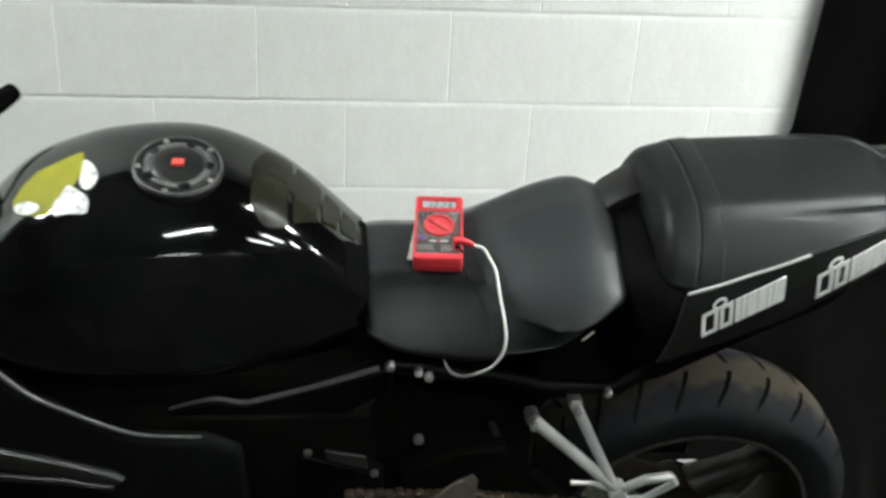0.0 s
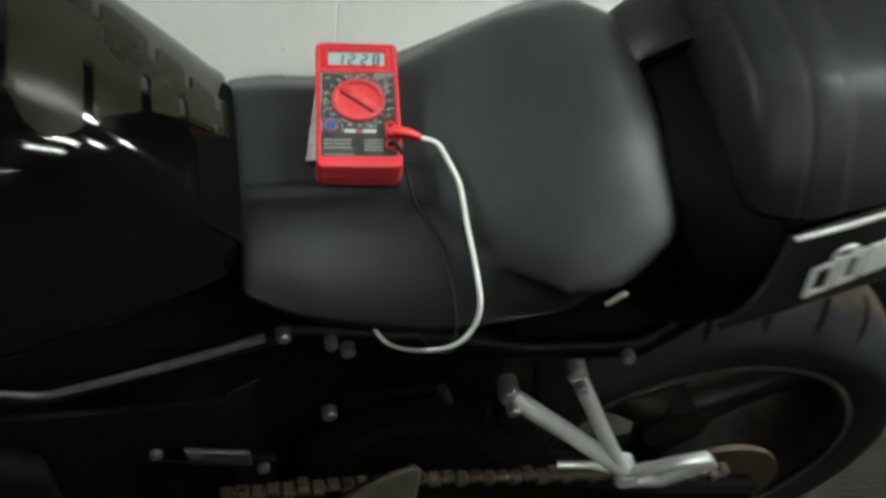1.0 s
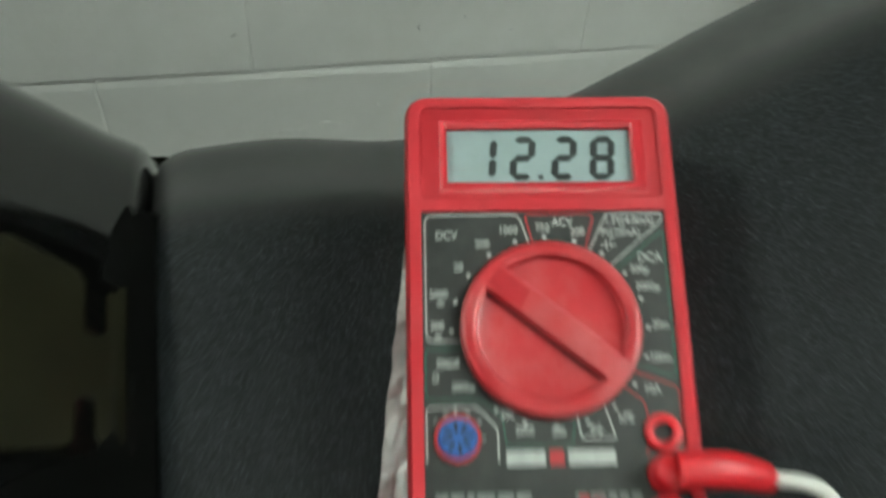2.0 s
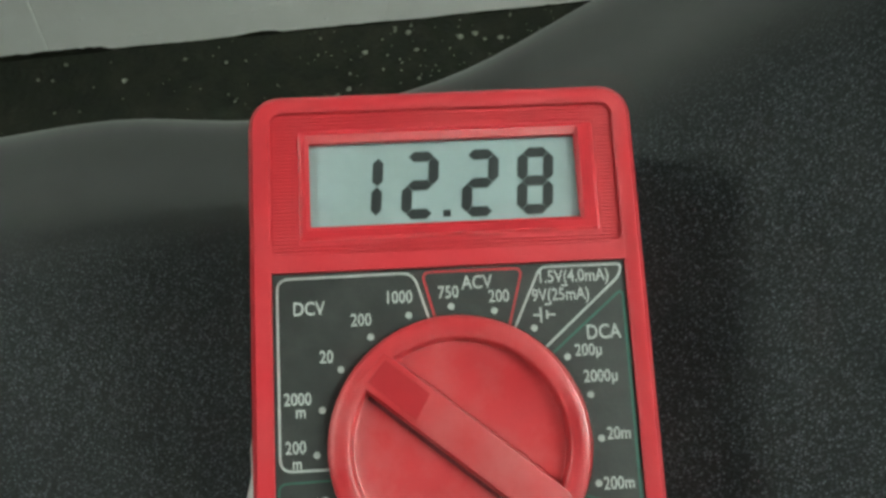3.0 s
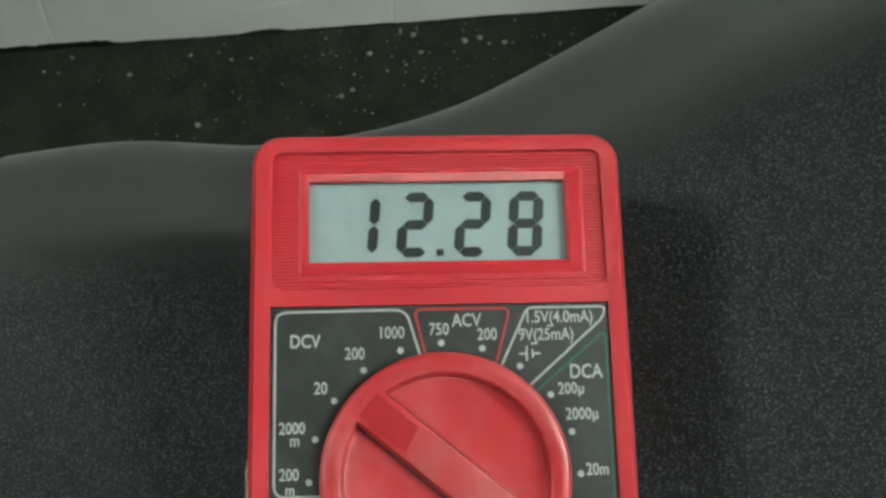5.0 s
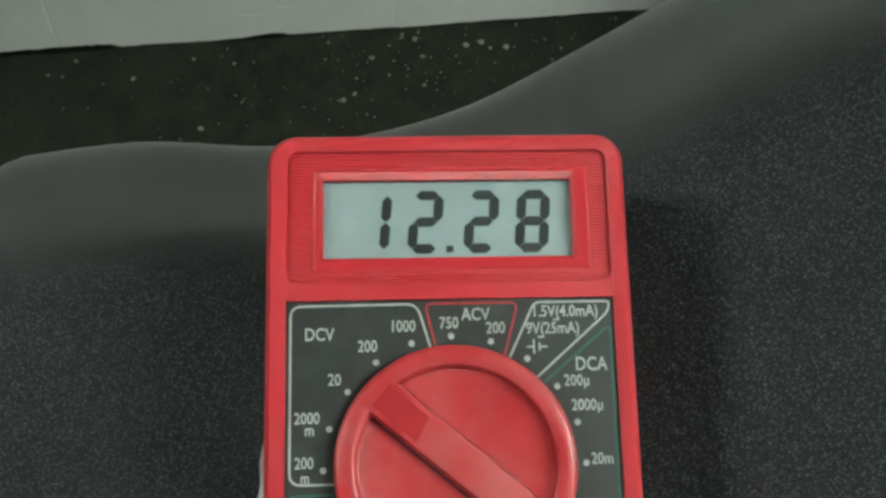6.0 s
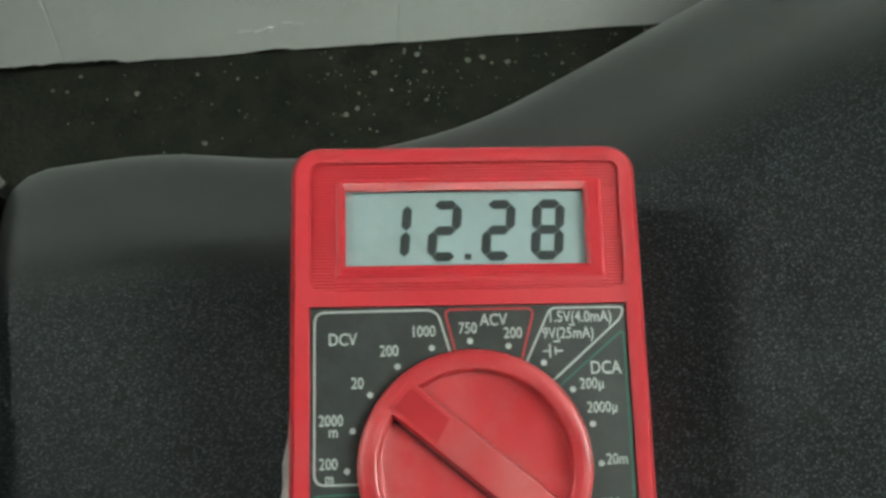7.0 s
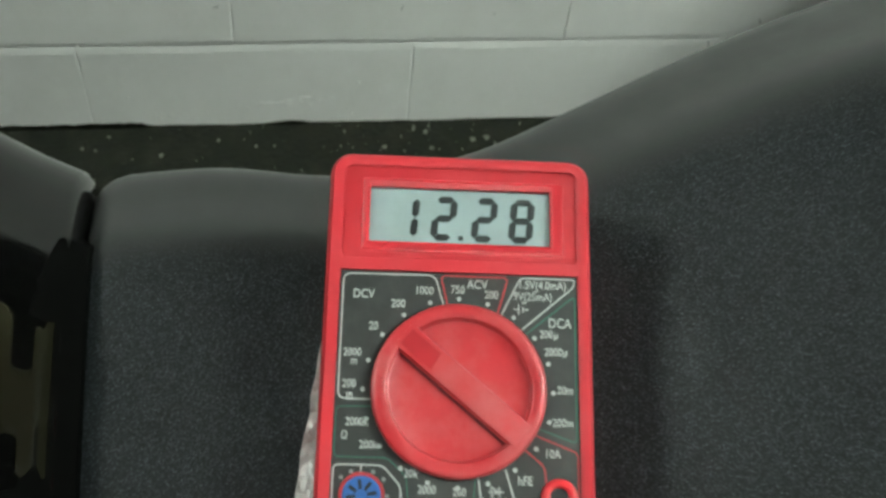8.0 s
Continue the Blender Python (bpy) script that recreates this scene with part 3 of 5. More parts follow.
# ---- seats
SX = [-0.078, -0.040, 0.020, 0.070, 0.110, 0.150, 0.205, 0.250, 0.276]
seat_zt = spline(SX, [0.861, 0.863, 0.868, 0.881, 0.896, 0.913, 0.930, 0.935, 0.926])
seat_c = spline(SX, [0.058, 0.060, 0.067, 0.086, 0.117, 0.153, 0.184, 0.172, 0.152])
seat_zc = spline(SX, [0.853, 0.858, 0.861, 0.862, 0.861, 0.857, 0.862, 0.880, 0.889])
seat_s = spline(SX, [0.128, 0.143, 0.155, 0.167, 0.174, 0.177, 0.174, 0.160, 0.142])
seat_zb = spline(SX, [0.790, 0.776, 0.770, 0.774, 0.786, 0.797, 0.812, 0.833, 0.857])


seat_cf = spline([-0.078, -0.04, 0.0, 0.045, 0.08, 0.107, 0.14, 0.172, 0.205, 0.250, 0.276], [0.0970, 0.0970, 0.0900, 0.0935, 0.1070, 0.1200, 0.1335, 0.1420, 0.1440, 0.1370, 0.1170])
seat_zf = spline([-0.078, -0.04, 0.0, 0.045, 0.08, 0.107, 0.14, 0.172, 0.205, 0.250, 0.276], [0.8360, 0.8400, 0.8450, 0.8510, 0.8545, 0.8545, 0.857, 0.865, 0.881, 0.895, 0.896])


def seat_ring(x):
    """One section of the rider seat: rolled near edge with a hollow flank, steeper far flank."""
    zt, c, zc, s, zb, cf, zf = seat_zt(x), seat_c(x), seat_zc(x), seat_s(x), seat_zb(x), seat_cf(x), seat_zf(x)
    h = zc - zb
    near = [(s - 0.03, zb), (s - 0.012, zb + 0.002), (s, zb + 0.014), (c + (s - c) * 0.93, zb + h * 0.30), (c + (s - c) * 0.70, zb + h * 0.54), (c + (s - c) * 0.38, zb + h * 0.79), (c + (0.007 if s > c else 0.002), zc - 0.006),
            (c * 0.93, zc + (zt - zc) * 0.13), (c * 0.72, zc + (zt - zc) * 0.46), (c * 0.4, zt - (zt - zc) * 0.17)]
    d = zt - zf
    far = [(0, zt), (cf * 0.30, zt - d * 0.02), (cf * 0.54, zt - d * 0.07), (cf * 0.67, zt - d * 0.19), (cf * 0.82, zt - d * 0.50), (cf * 0.96, zt - d * 0.80), (cf + 0.0025, zf - 0.003), (cf + 0.0055, zf - 0.014), (cf + 0.010, zf - 0.04), (cf + 0.012, zb + 0.012), (cf, zb)]
    line = smooth_line([(x, -y, z) for y, z in near] + [(x, y, z) for y, z in far], 5)
    a, b = cf, -(s - 0.03)
    return line + [Vector((x, a + (b - a) * k / 6, zb)) for k in range(1, 6)]


def rider_seat():
    xs = list(np.linspace(-0.070, 0.264, 46))
    def drawn(x, shift, f):
        ring = seat_ring(x)
        mid = Vector((x, 0, (seat_zt(x) + seat_zb(x)) / 2))
        return [mid + (p - mid) * f + Vector((shift, 0, 0)) for p in ring]
    rings = [drawn(xs[0], -0.010, 0.93), drawn(xs[0], -0.0085, 0.955), drawn(xs[0], -0.005, 0.983)] + [seat_ring(x) for x in xs]
    rings += [drawn(xs[-1], 0.005, 0.985), drawn(xs[-1], 0.010, 0.955), drawn(xs[-1], 0.014, 0.905), drawn(xs[-1], 0.0165, 0.84), drawn(xs[-1], 0.0175, 0.75)]
    def swept(ring, x):
        """The tail of the seat leans back: its foot stays short, its shoulder reaches on."""
        k = max(0.0, (x - 0.19) / 0.08)
        zb, zc = seat_zb(x), seat_zc(x)
        return [p - Vector((0.046 * k * max(0.0, 1 - max(0.0, (p.z - zb) / (zc - zb))) ** 1.3, 0, 0)) for p in ring]
    rings = [swept(ring, min(ring[0].x, 0.264)) for ring in rings]
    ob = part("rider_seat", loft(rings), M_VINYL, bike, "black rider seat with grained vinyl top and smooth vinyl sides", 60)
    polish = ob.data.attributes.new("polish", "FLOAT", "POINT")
    # rises towards the far side, where sheen is painted in
    far_sheen = ob.data.attributes.new("far_sheen", "FLOAT", "POINT")
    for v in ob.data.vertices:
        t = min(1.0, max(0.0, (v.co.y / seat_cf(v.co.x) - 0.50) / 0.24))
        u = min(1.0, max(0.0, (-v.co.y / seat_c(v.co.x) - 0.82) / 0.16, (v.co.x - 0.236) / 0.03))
        far_sheen.data[v.index].value = t * t * (3 - 2 * t)
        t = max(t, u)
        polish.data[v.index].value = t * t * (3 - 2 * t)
    return ob


seat = rider_seat()
part("seat_clip", plate([(0.212, 0.845), (0.216, 0.845), (0.228, 0.860), (0.225, 0.860)], -0.194, -0.189, 0.0012), M_HEEL, seat, "small bright metal clip")

PX = [0.312, 0.335, 0.38, 0.45, 0.54, 0.62, 0.68, 0.715]
pil_zt = spline(PX, [0.996, 1.004, 1.010, 1.013, 1.016, 1.017, 1.010, 0.990])
pil_w = spline(PX, [0.150, 0.165, 0.174, 0.176, 0.170, 0.158, 0.135, 0.100])
pil_zb = spline(PX, [0.915, 0.908, 0.912, 0.930, 0.955, 0.975, 0.985, 0.985])


def pillion_ring(x, grow=0.0):
    w, zt, zb = pil_w(x) + grow, pil_zt(x) + grow, pil_zb(x) - grow
    d = zt - zb
    k = min(1.0, max(0.0, (x - 0.345) / 0.09))   # round at the front, creased further back
    half = [(0, zt), (w * 0.30, zt - 0.002 + 0.001 * k), (w * 0.50, zt - 0.007 + 0.0035 * k), (w * 0.60, zt - 0.013 + 0.003 * k), (w * (0.76 - 0.06 * k), zt - d * (0.30 - 0.05 * k)),
            (w * (0.90 - 0.05 * k), zt - d * (0.56 - 0.02 * k)), (w * (0.98 - 0.01 * k), zt - d * 0.80), (w, zb + d * 0.10), (w * 0.93, zb)]
    pts = [(-y, z) for y, z in half[::-1]][:-1] + [(y * 0.86, z) for y, z in half]
    line = smooth_line([(x, y, z) for y, z in pts], 5)
    line += [Vector((x, w * 0.93 * (0.86 - 1.86 * k / 6), zb)) for k in range(1, 6)]
    lean = 0.018 * max(0.0, 1 - (x - 0.318) / 0.13)   # the front face and the sewn band lean back
    return [p + Vector((lean * (0.12 + 0.88 * (p.z - zb) / d), 0, 0)) for p in line]


def pillion_seat():
    xs = list(np.linspace(0.334, 0.710, 50))
    def drawn(x, shift, f):
        mid = Vector((x, 0, (pil_zt(x) + pil_zb(x)) / 2))
        return [mid + (p - mid) * f + Vector((shift, 0, 0)) for p in pillion_ring(x)]
    rings = [drawn(xs[0], -0.018, 0.80), drawn(xs[0], -0.015, 0.89), drawn(xs[0], -0.010, 0.95), drawn(xs[0], -0.005, 0.985)] + [pillion_ring(x) for x in xs]
    rings += [drawn(xs[-1], 0.008, 0.97), drawn(xs[-1], 0.014, 0.88), drawn(xs[-1], 0.016, 0.75)]
    ob = part("pillion_seat", loft(rings), M_VINYL_P, bike, "black vinyl pillion seat with sewn band", 60)
    def band_ring(x, g):
        return pillion_ring(x, g)
    part("seat_band", loft([band_ring(0.362, -0.002), band_ring(0.363, 0.0016), band_ring(0.366, 0.0022), band_ring(0.390, 0.0022),
                            band_ring(0.393, 0.0016), band_ring(0.394, -0.002)]), M_VINYL_P, ob, "sewn cross band", 60)
    for x in (0.3585, 0.3975):
        part("seam", loft([band_ring(x - 0.0014, -0.002), band_ring(x - 0.0008, 0.0007), band_ring(x + 0.0008, 0.0007), band_ring(x + 0.0014, -0.002)]),
             M_PIPING, ob, "dark stitched seam")
    return ob


pillion_seat()

# ---- tail: gloss cowl between the seats, body under the pillion seat, side panels with decals
CX = [0.255, 0.28, 0.31, 0.36, 0.45, 0.55, 0.65, 0.74, 0.80]
cowl_zt = spline(CX, [0.886, 0.912, 0.934, 0.944, 0.950, 0.968, 0.985, 1.0, 1.0])
cowl_w = spline(CX, [0.120, 0.158, 0.184, 0.194, 0.192, 0.180, 0.160, 0.125, 0.09])
cowl_zb = spline(CX, [0.765, 0.760, 0.770, 0.800, 0.865, 0.925, 0.962, 0.975, 0.98])


def cowl_ring(x):
    w, zt, zb = cowl_w(x), cowl_zt(x), cowl_zb(x)
    half = [(0, zt), (w * 0.5, zt - 0.004), (w * 0.8, zt - 0.02), (w, zt - (zt - zb) * 0.45), (w * 0.97, zb + (zt - zb) * 0.15), (w * 0.9, zb)]
    pts = [(-y, z) for y, z in half[::-1]][:-1] + [(y * 0.66, z) for y, z in half]
    return smooth_line([(x, y, z) for y, z in pts], 5) + [Vector((x, w * (0.594 - 1.494 * k / 6), zb)) for k in range(1, 6)]


part("tail_body", loft([cowl_ring(x) for x in np.linspace(0.255, 0.80, 50)]), M_COWL, bike, "black tail bodywork", 60)
part("seat_trim", loft([[Vector((x, y, z + dz)) for y, dz in ((0.010, -0.05), (0.011, -0.004), (0.016, 0.0), (0.04, 0.002), (w * 0.8, 0.0), (w, -0.012), (w * 0.96, -0.05))]
                        for x, z, w in ((0.252, 0.900, 0.085), (0.266, 0.919, 0.09), (0.285, 0.937, 0.094), (0.31, 0.953, 0.098), (0.330, 0.962, 0.10), (0.350, 0.966, 0.10))]),
     M_COVER, bike, "satin black cover between the seats", 40)


def skin(outline_top, outline_low, y_top, y_low, thick, n=14):
    """A gently bulged side panel between a top and a bottom line of (x, z)."""
    bm = bmesh.new()
    def at(line, t):
        f = spline([p[0] for p in line], [p[1] for p in line])
        x = line[0][0] + (line[-1][0] - line[0][0]) * t
        return x, f(x)
    def grid(off):
        rows = []
        for i in range(n + 1):
            t = i / n
            (xa, za), (xb, zb) = at(outline_top, t), at(outline_low, t)
            rows.append([bm.verts.new((xa + (xb - xa) * k / 6, y_top(t) + (y_low(t) - y_top(t)) * k / 6 - 0.010 * math.sin(math.pi * k / 6) + off,
                                       za + (zb - za) * k / 6)) for k in range(7)])
        return rows
    a, b = grid(0), grid(thick)
    for g in (a, b):
        for r, s in zip(g, g[1:]):
            for k in range(6):
                bm.faces.new((r[k], r[k + 1], s[k + 1], s[k]))
    for i in range(n):
        bm.faces.new((a[i][0], a[i + 1][0], b[i + 1][0], b[i][0]))
        bm.faces.new((a[i][6], a[i + 1][6], b[i + 1][6], b[i][6]))
    for i in (0, n):
        for k in range(6):
            bm.faces.new((a[i][k], a[i][k + 1], b[i][k + 1], b[i][k]))
    return bm


def side_y(t):
    return -0.208 + 0.055 * max(0, t - 0.35) ** 1.3


panel = part("tail_panel", skin([(0.339, 0.938), (0.42, 0.973), (0.50, 1.008), (0.60, 1.045), (0.78, 1.085)],
                                [(0.322, 0.812), (0.41, 0.852), (0.50, 0.900), (0.62, 0.982), (0.79, 1.045)],
                                side_y, lambda t: side_y(t) + 0.004, 0.006), M_TAILP, bike, "satin grey-black tail side panel", 50)
part("tail_panel", skin([(0.339, 0.890), (0.42, 0.910), (0.50, 0.930), (0.60, 0.955), (0.78, 0.985)],
                        [(0.322, 0.812), (0.41, 0.84), (0.50, 0.875), (0.62, 0.935), (0.79, 0.965)],
                        lambda t: -side_y(t) - 0.080, lambda t: -side_y(t) - 0.084, 0.012), M_TAILP, bike, "satin grey-black tail side panel", 50)
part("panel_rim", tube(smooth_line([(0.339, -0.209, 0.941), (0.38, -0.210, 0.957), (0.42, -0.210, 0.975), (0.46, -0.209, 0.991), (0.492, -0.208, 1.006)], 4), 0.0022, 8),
     M_ALU, panel, "thin bright rim")


def decal(x0, z0, length, slope, height):
    """A white logo decal, drawn as plain frames, a ring and bars on the tail panel."""
    c, s = math.cos(slope), math.sin(slope)
    def spot(u, v):
        x, z = x0 + u * c - v * 0.18, z0 + u * s + v
        return x, z
    def quad(u0, u1, v0, v1):
        steps = 3
        bm = bmesh.new()
        for k in range(steps):
            a, b = u0 + (u1 - u0) * k / steps, u0 + (u1 - u0) * (k + 1) / steps
            ps = [spot(a, v0), spot(b, v0), spot(b, v1), spot(a, v1)]
            out = [bm.verts.new((x, decal_y(x, z), z)) for x, z in ps]
            back = [bm.verts.new((x, decal_y(x, z) + 0.002, z)) for x, z in ps]
            bm.faces.new(out)
            for i in range(4):
                bm.faces.new((out[i], out[(i + 1) % 4], back[(i + 1) % 4], back[i]))
        part("decal_stroke", bm, M_WHITE, panel, "", 0)
    t = 0.0056
    h = height
    for a, b in ((0.0, 0.024), (0.027, 0.046)):
        quad(a, a + t, 0, h)
        quad(b - t, b, 0, h)
        quad(a, b, 0, t)
        quad(a, b, h - t, h)
    bm = bmesh.new()
    rim = []
    for k in range(20):
        a = 6.28319 * k / 20
        row = []
        for r, off in ((0.0105, 0.0), (0.0060, 0.0), (0.0060, 0.002), (0.0105, 0.002)):
            x, z = spot(0.0255 + r * math.cos(a), h + 0.006 + r * 0.85 * math.sin(a))
            row.append(bm.verts.new((x, decal_y(x, z) - 0.0004 + off, z)))
        rim.append(row)
    for r, q in zip(rim, rim[1:] + rim[:1]):
        for k in range(4):
            bm.faces.new((r[k], r[(k + 1) % 4], q[(k + 1) % 4], q[k]))
    part("decal_ring", bm, M_WHITE, panel, "", 0)
    u = 0.049
    for w in (0.008, 0.007, 0.014, 0.012, 0.007, 0.016, 0.010, 0.012):
        if u + w > length:
            break
        quad(u, u + w, 0, h)
        u += w + 0.0014


def decal_y(x, z):
    t = min(max((x - 0.33) / 0.45, 0), 1)
    return side_y(t) - 0.0105


decal(0.369, 0.872, 0.128, 0.585, 0.040)
decal(0.513, 0.938, 0.150, 0.60, 0.040)

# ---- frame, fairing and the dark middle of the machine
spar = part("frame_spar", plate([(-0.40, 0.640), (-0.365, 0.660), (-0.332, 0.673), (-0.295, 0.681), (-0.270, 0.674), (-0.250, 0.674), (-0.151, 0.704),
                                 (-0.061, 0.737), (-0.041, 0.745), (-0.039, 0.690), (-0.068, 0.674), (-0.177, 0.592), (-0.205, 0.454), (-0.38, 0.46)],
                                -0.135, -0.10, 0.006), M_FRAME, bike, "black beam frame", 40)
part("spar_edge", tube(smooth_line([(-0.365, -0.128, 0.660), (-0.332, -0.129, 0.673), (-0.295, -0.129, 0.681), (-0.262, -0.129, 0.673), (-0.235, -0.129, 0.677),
                                    (-0.151, -0.129, 0.704), (-0.061, -0.128, 0.737)], 6), lambda t: 0.0022 + 0.0022 * t, 8), M_EDGE_GLINT, spar, "worn top edge with painted highlight")
part("spar_edge", tube([(-0.170, -0.131, 0.600), (-0.12, -0.131, 0.637), (-0.066, -0.130, 0.676)], 0.0024, 6), M_LIP, spar, "dull lower edge")
part("frame_spar", plate([(-0.40, 0.640), (-0.295, 0.681), (-0.151, 0.704), (-0.041, 0.745), (-0.039, 0.690), (-0.177, 0.592), (-0.205, 0.454), (-0.38, 0.46)],
                         0.10, 0.135, 0.006), M_FRAME, bike, "black beam frame", 40)

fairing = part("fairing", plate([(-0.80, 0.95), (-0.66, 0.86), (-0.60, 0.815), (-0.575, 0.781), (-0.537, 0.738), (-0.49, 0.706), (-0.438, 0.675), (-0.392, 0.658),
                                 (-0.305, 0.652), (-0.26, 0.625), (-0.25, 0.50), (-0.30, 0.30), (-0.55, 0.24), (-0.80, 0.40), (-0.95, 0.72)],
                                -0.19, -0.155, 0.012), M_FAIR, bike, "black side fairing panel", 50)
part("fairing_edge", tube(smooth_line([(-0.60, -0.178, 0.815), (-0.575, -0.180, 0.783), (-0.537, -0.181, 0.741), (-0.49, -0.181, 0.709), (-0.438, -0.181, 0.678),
                                       (-0.392, -0.180, 0.660), (-0.315, -0.178, 0.653)], 6), lambda t: 0.0042 - 0.0026 * t, 8), M_EDGE_GLINT, fairing, "worn top edge with painted highlight")
part("fairing_vent", plate([(-0.60, 0.655), (-0.50, 0.622), (-0.443, 0.600), (-0.427, 0.586), (-0.438, 0.574), (-0.52, 0.595), (-0.60, 0.615)], -0.199, -0.186, 0.004),
     M_PANEL, fairing, "grey vent blade")
part("vent_lip", plate([(-0.60, 0.600), (-0.52, 0.588), (-0.445, 0.571), (-0.445, 0.562), (-0.52, 0.576), (-0.60, 0.588)], -0.197, -0.187, 0.002), M_PANEL, fairing)
part("fairing", plate([(-0.80, 0.95), (-0.66, 0.86), (-0.575, 0.781), (-0.49, 0.706), (-0.392, 0.658), (-0.305, 0.652), (-0.26, 0.625), (-0.25, 0.50), (-0.30, 0.30),
                       (-0.55, 0.24), (-0.80, 0.40), (-0.95, 0.72)], 0.155, 0.19, 0.012), M_SATIN, bike, "black side fairing panel", 50)

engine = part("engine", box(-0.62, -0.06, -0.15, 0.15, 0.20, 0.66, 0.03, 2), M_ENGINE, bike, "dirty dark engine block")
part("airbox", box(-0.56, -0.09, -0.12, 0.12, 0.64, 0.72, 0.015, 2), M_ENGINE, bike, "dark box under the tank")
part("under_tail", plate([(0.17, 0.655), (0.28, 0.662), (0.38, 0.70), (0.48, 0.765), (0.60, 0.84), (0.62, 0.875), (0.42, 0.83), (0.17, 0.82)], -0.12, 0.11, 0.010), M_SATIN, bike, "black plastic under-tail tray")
# carried down as an added filler that hides the lit floor behind
part("battery_tray", box(-0.10, 0.20, -0.085, 0.085, 0.36, 0.775, 0.012, 2), M_ENGINE, bike, "dirty dark under-seat tray, deepened as a filler")
part("inner_fender", plate([(0.18, 0.62), (0.22, 0.70), (0.30, 0.765), (0.42, 0.80), (0.60, 0.90), (0.60, 0.93), (0.36, 0.82), (0.20, 0.77)], -0.085, 0.085, 0.008),
     M_SATIN, bike, "black plastic inner fender")
for s in (-1, 1):
    part("subframe_rail", tube([(-0.045, s * 0.118, 0.735), (0.10, s * 0.135, 0.728), (0.18, s * 0.148, 0.718), (0.29, s * 0.152, 0.716), (0.45, s * 0.14, 0.86),
                                (0.62, s * 0.11, 0.955)], 0.012, 10), M_FRAME, bike, "black tubular subframe rail", 60)
for x, y, z, r in ((-0.045, -0.126, 0.744, 0.0085), (-0.004, -0.136, 0.741, 0.0075), (0.011, -0.140, 0.735, 0.0085), (0.275, -0.160, 0.718, 0.008), (0.007, -0.110, 0.573, 0.010)):
    part("bolt", disc((x, y, z), (0, -1, 0), r * 0.8, 0.012, 12, 0.002), M_STEEL, bike, "steel bolt")
part("latch_block", box(-0.015, 0.030, -0.110, -0.07, 0.695, 0.716, 0.003), M_FRAME, bike)

heelbox = part("rearset_plate", plate([(-0.186, 0.612), (-0.176, 0.605), (-0.150, 0.598), (-0.070, 0.556), (-0.048, 0.545), (-0.045, 0.40), (-0.20, 0.36), (-0.225, 0.47)],
                                      -0.150, -0.138, 0.003), M_SATIN, bike, "black rear-set plate")
part("inset", plate([(-0.138, 0.593), (-0.076, 0.577), (-0.073, 0.550), (-0.134, 0.572)], -0.155, -0.149, 0.002), M_PANEL, heelbox, "dull grey inset")
part("plate_rim", tube([(-0.170, -0.151, 0.576), (-0.12, -0.151, 0.556), (-0.060, -0.151, 0.532)], 0.0014, 6), M_SATIN, heelbox)
for x, z in ((-0.164, 0.588), (-0.062, 0.539)):
    part("bolt", disc((x, -0.149, z), (0, -1, 0), 0.0065, 0.008, 12, 0.002), M_STEEL, heelbox, "bright round bolt head")
part("heel_guard", plate([(-0.02, 0.45), (0.02, 0.50), (0.065, 0.545), (0.088, 0.556), (0.096, 0.545), (0.098, 0.43), (0.05, 0.40)], -0.178, -0.172, 0.002), M_HEEL, bike,
     "dusty metal heel guard")
part("swingarm", plate([(-0.02, 0.52), (0.06, 0.58), (0.14, 0.585), (0.19, 0.51), (0.26, 0.44), (0.40, 0.38), (0.56, 0.34), (0.56, 0.28), (0.30, 0.30), (0.0, 0.40)],
                       -0.150, -0.105, 0.008), M_ENGINE, bike, "black swingarm")
part("swingarm", plate([(-0.02, 0.52), (0.06, 0.58), (0.14, 0.585), (0.26, 0.44), (0.56, 0.34), (0.56, 0.28), (0.30, 0.30), (0.0, 0.40)], 0.105, 0.150, 0.008),
     M_FRAME, bike, "black swingarm")
part("chain_guard", tube(smooth_line([(0.118, -0.120, 0.612), (0.126, -0.120, 0.590), (0.142, -0.120, 0.546), (0.176, -0.120, 0.492), (0.218, -0.122, 0.449), (0.27, -0.124, 0.415)], 5), 0.0055, 8),
     M_PANEL, bike, "dull grey edge of the chain guard", 60)
part("caliper_bracket", box(0.520, 0.560, 0.020, 0.066, 0.290, 0.316, 0.004), M_ALU, bike, "small bright caliper bracket")
part("swingarm_bridge", box(0.02, 0.14, -0.11, 0.11, 0.44, 0.56, 0.012, 2), M_ENGINE, bike)

chain = part("drive_chain", tube([(-0.10, -0.157, 0.496), (0.10, -0.157, 0.488), (0.30, -0.157, 0.458), (0.48, -0.157, 0.423)], 0.004, 6), M_RUST, bike,
             "rusty brown drive chain")
LINK = bpy.data.meshes.new("chain_link")
_bm = box(-0.0075, 0.0075, -0.0085, 0.0085, -0.0065, 0.0065, 0.003)
_bm.to_mesh(LINK)
_bm.free()
LINK.materials.append(M_RUST)
for k in range(38):
    t = k / 37
    x = -0.10 + 0.58 * t
    z = 0.496 - 0.008 * min(t / 0.345, 1) - 0.065 * max(0, (t - 0.345) / 0.655)
    ob = new("chain_link", LINK)
    ob.parent = chain
    ob.matrix_basis = pose(x, -0.157 + (0.004 if k % 2 else 0), z, 0, 0, 0)

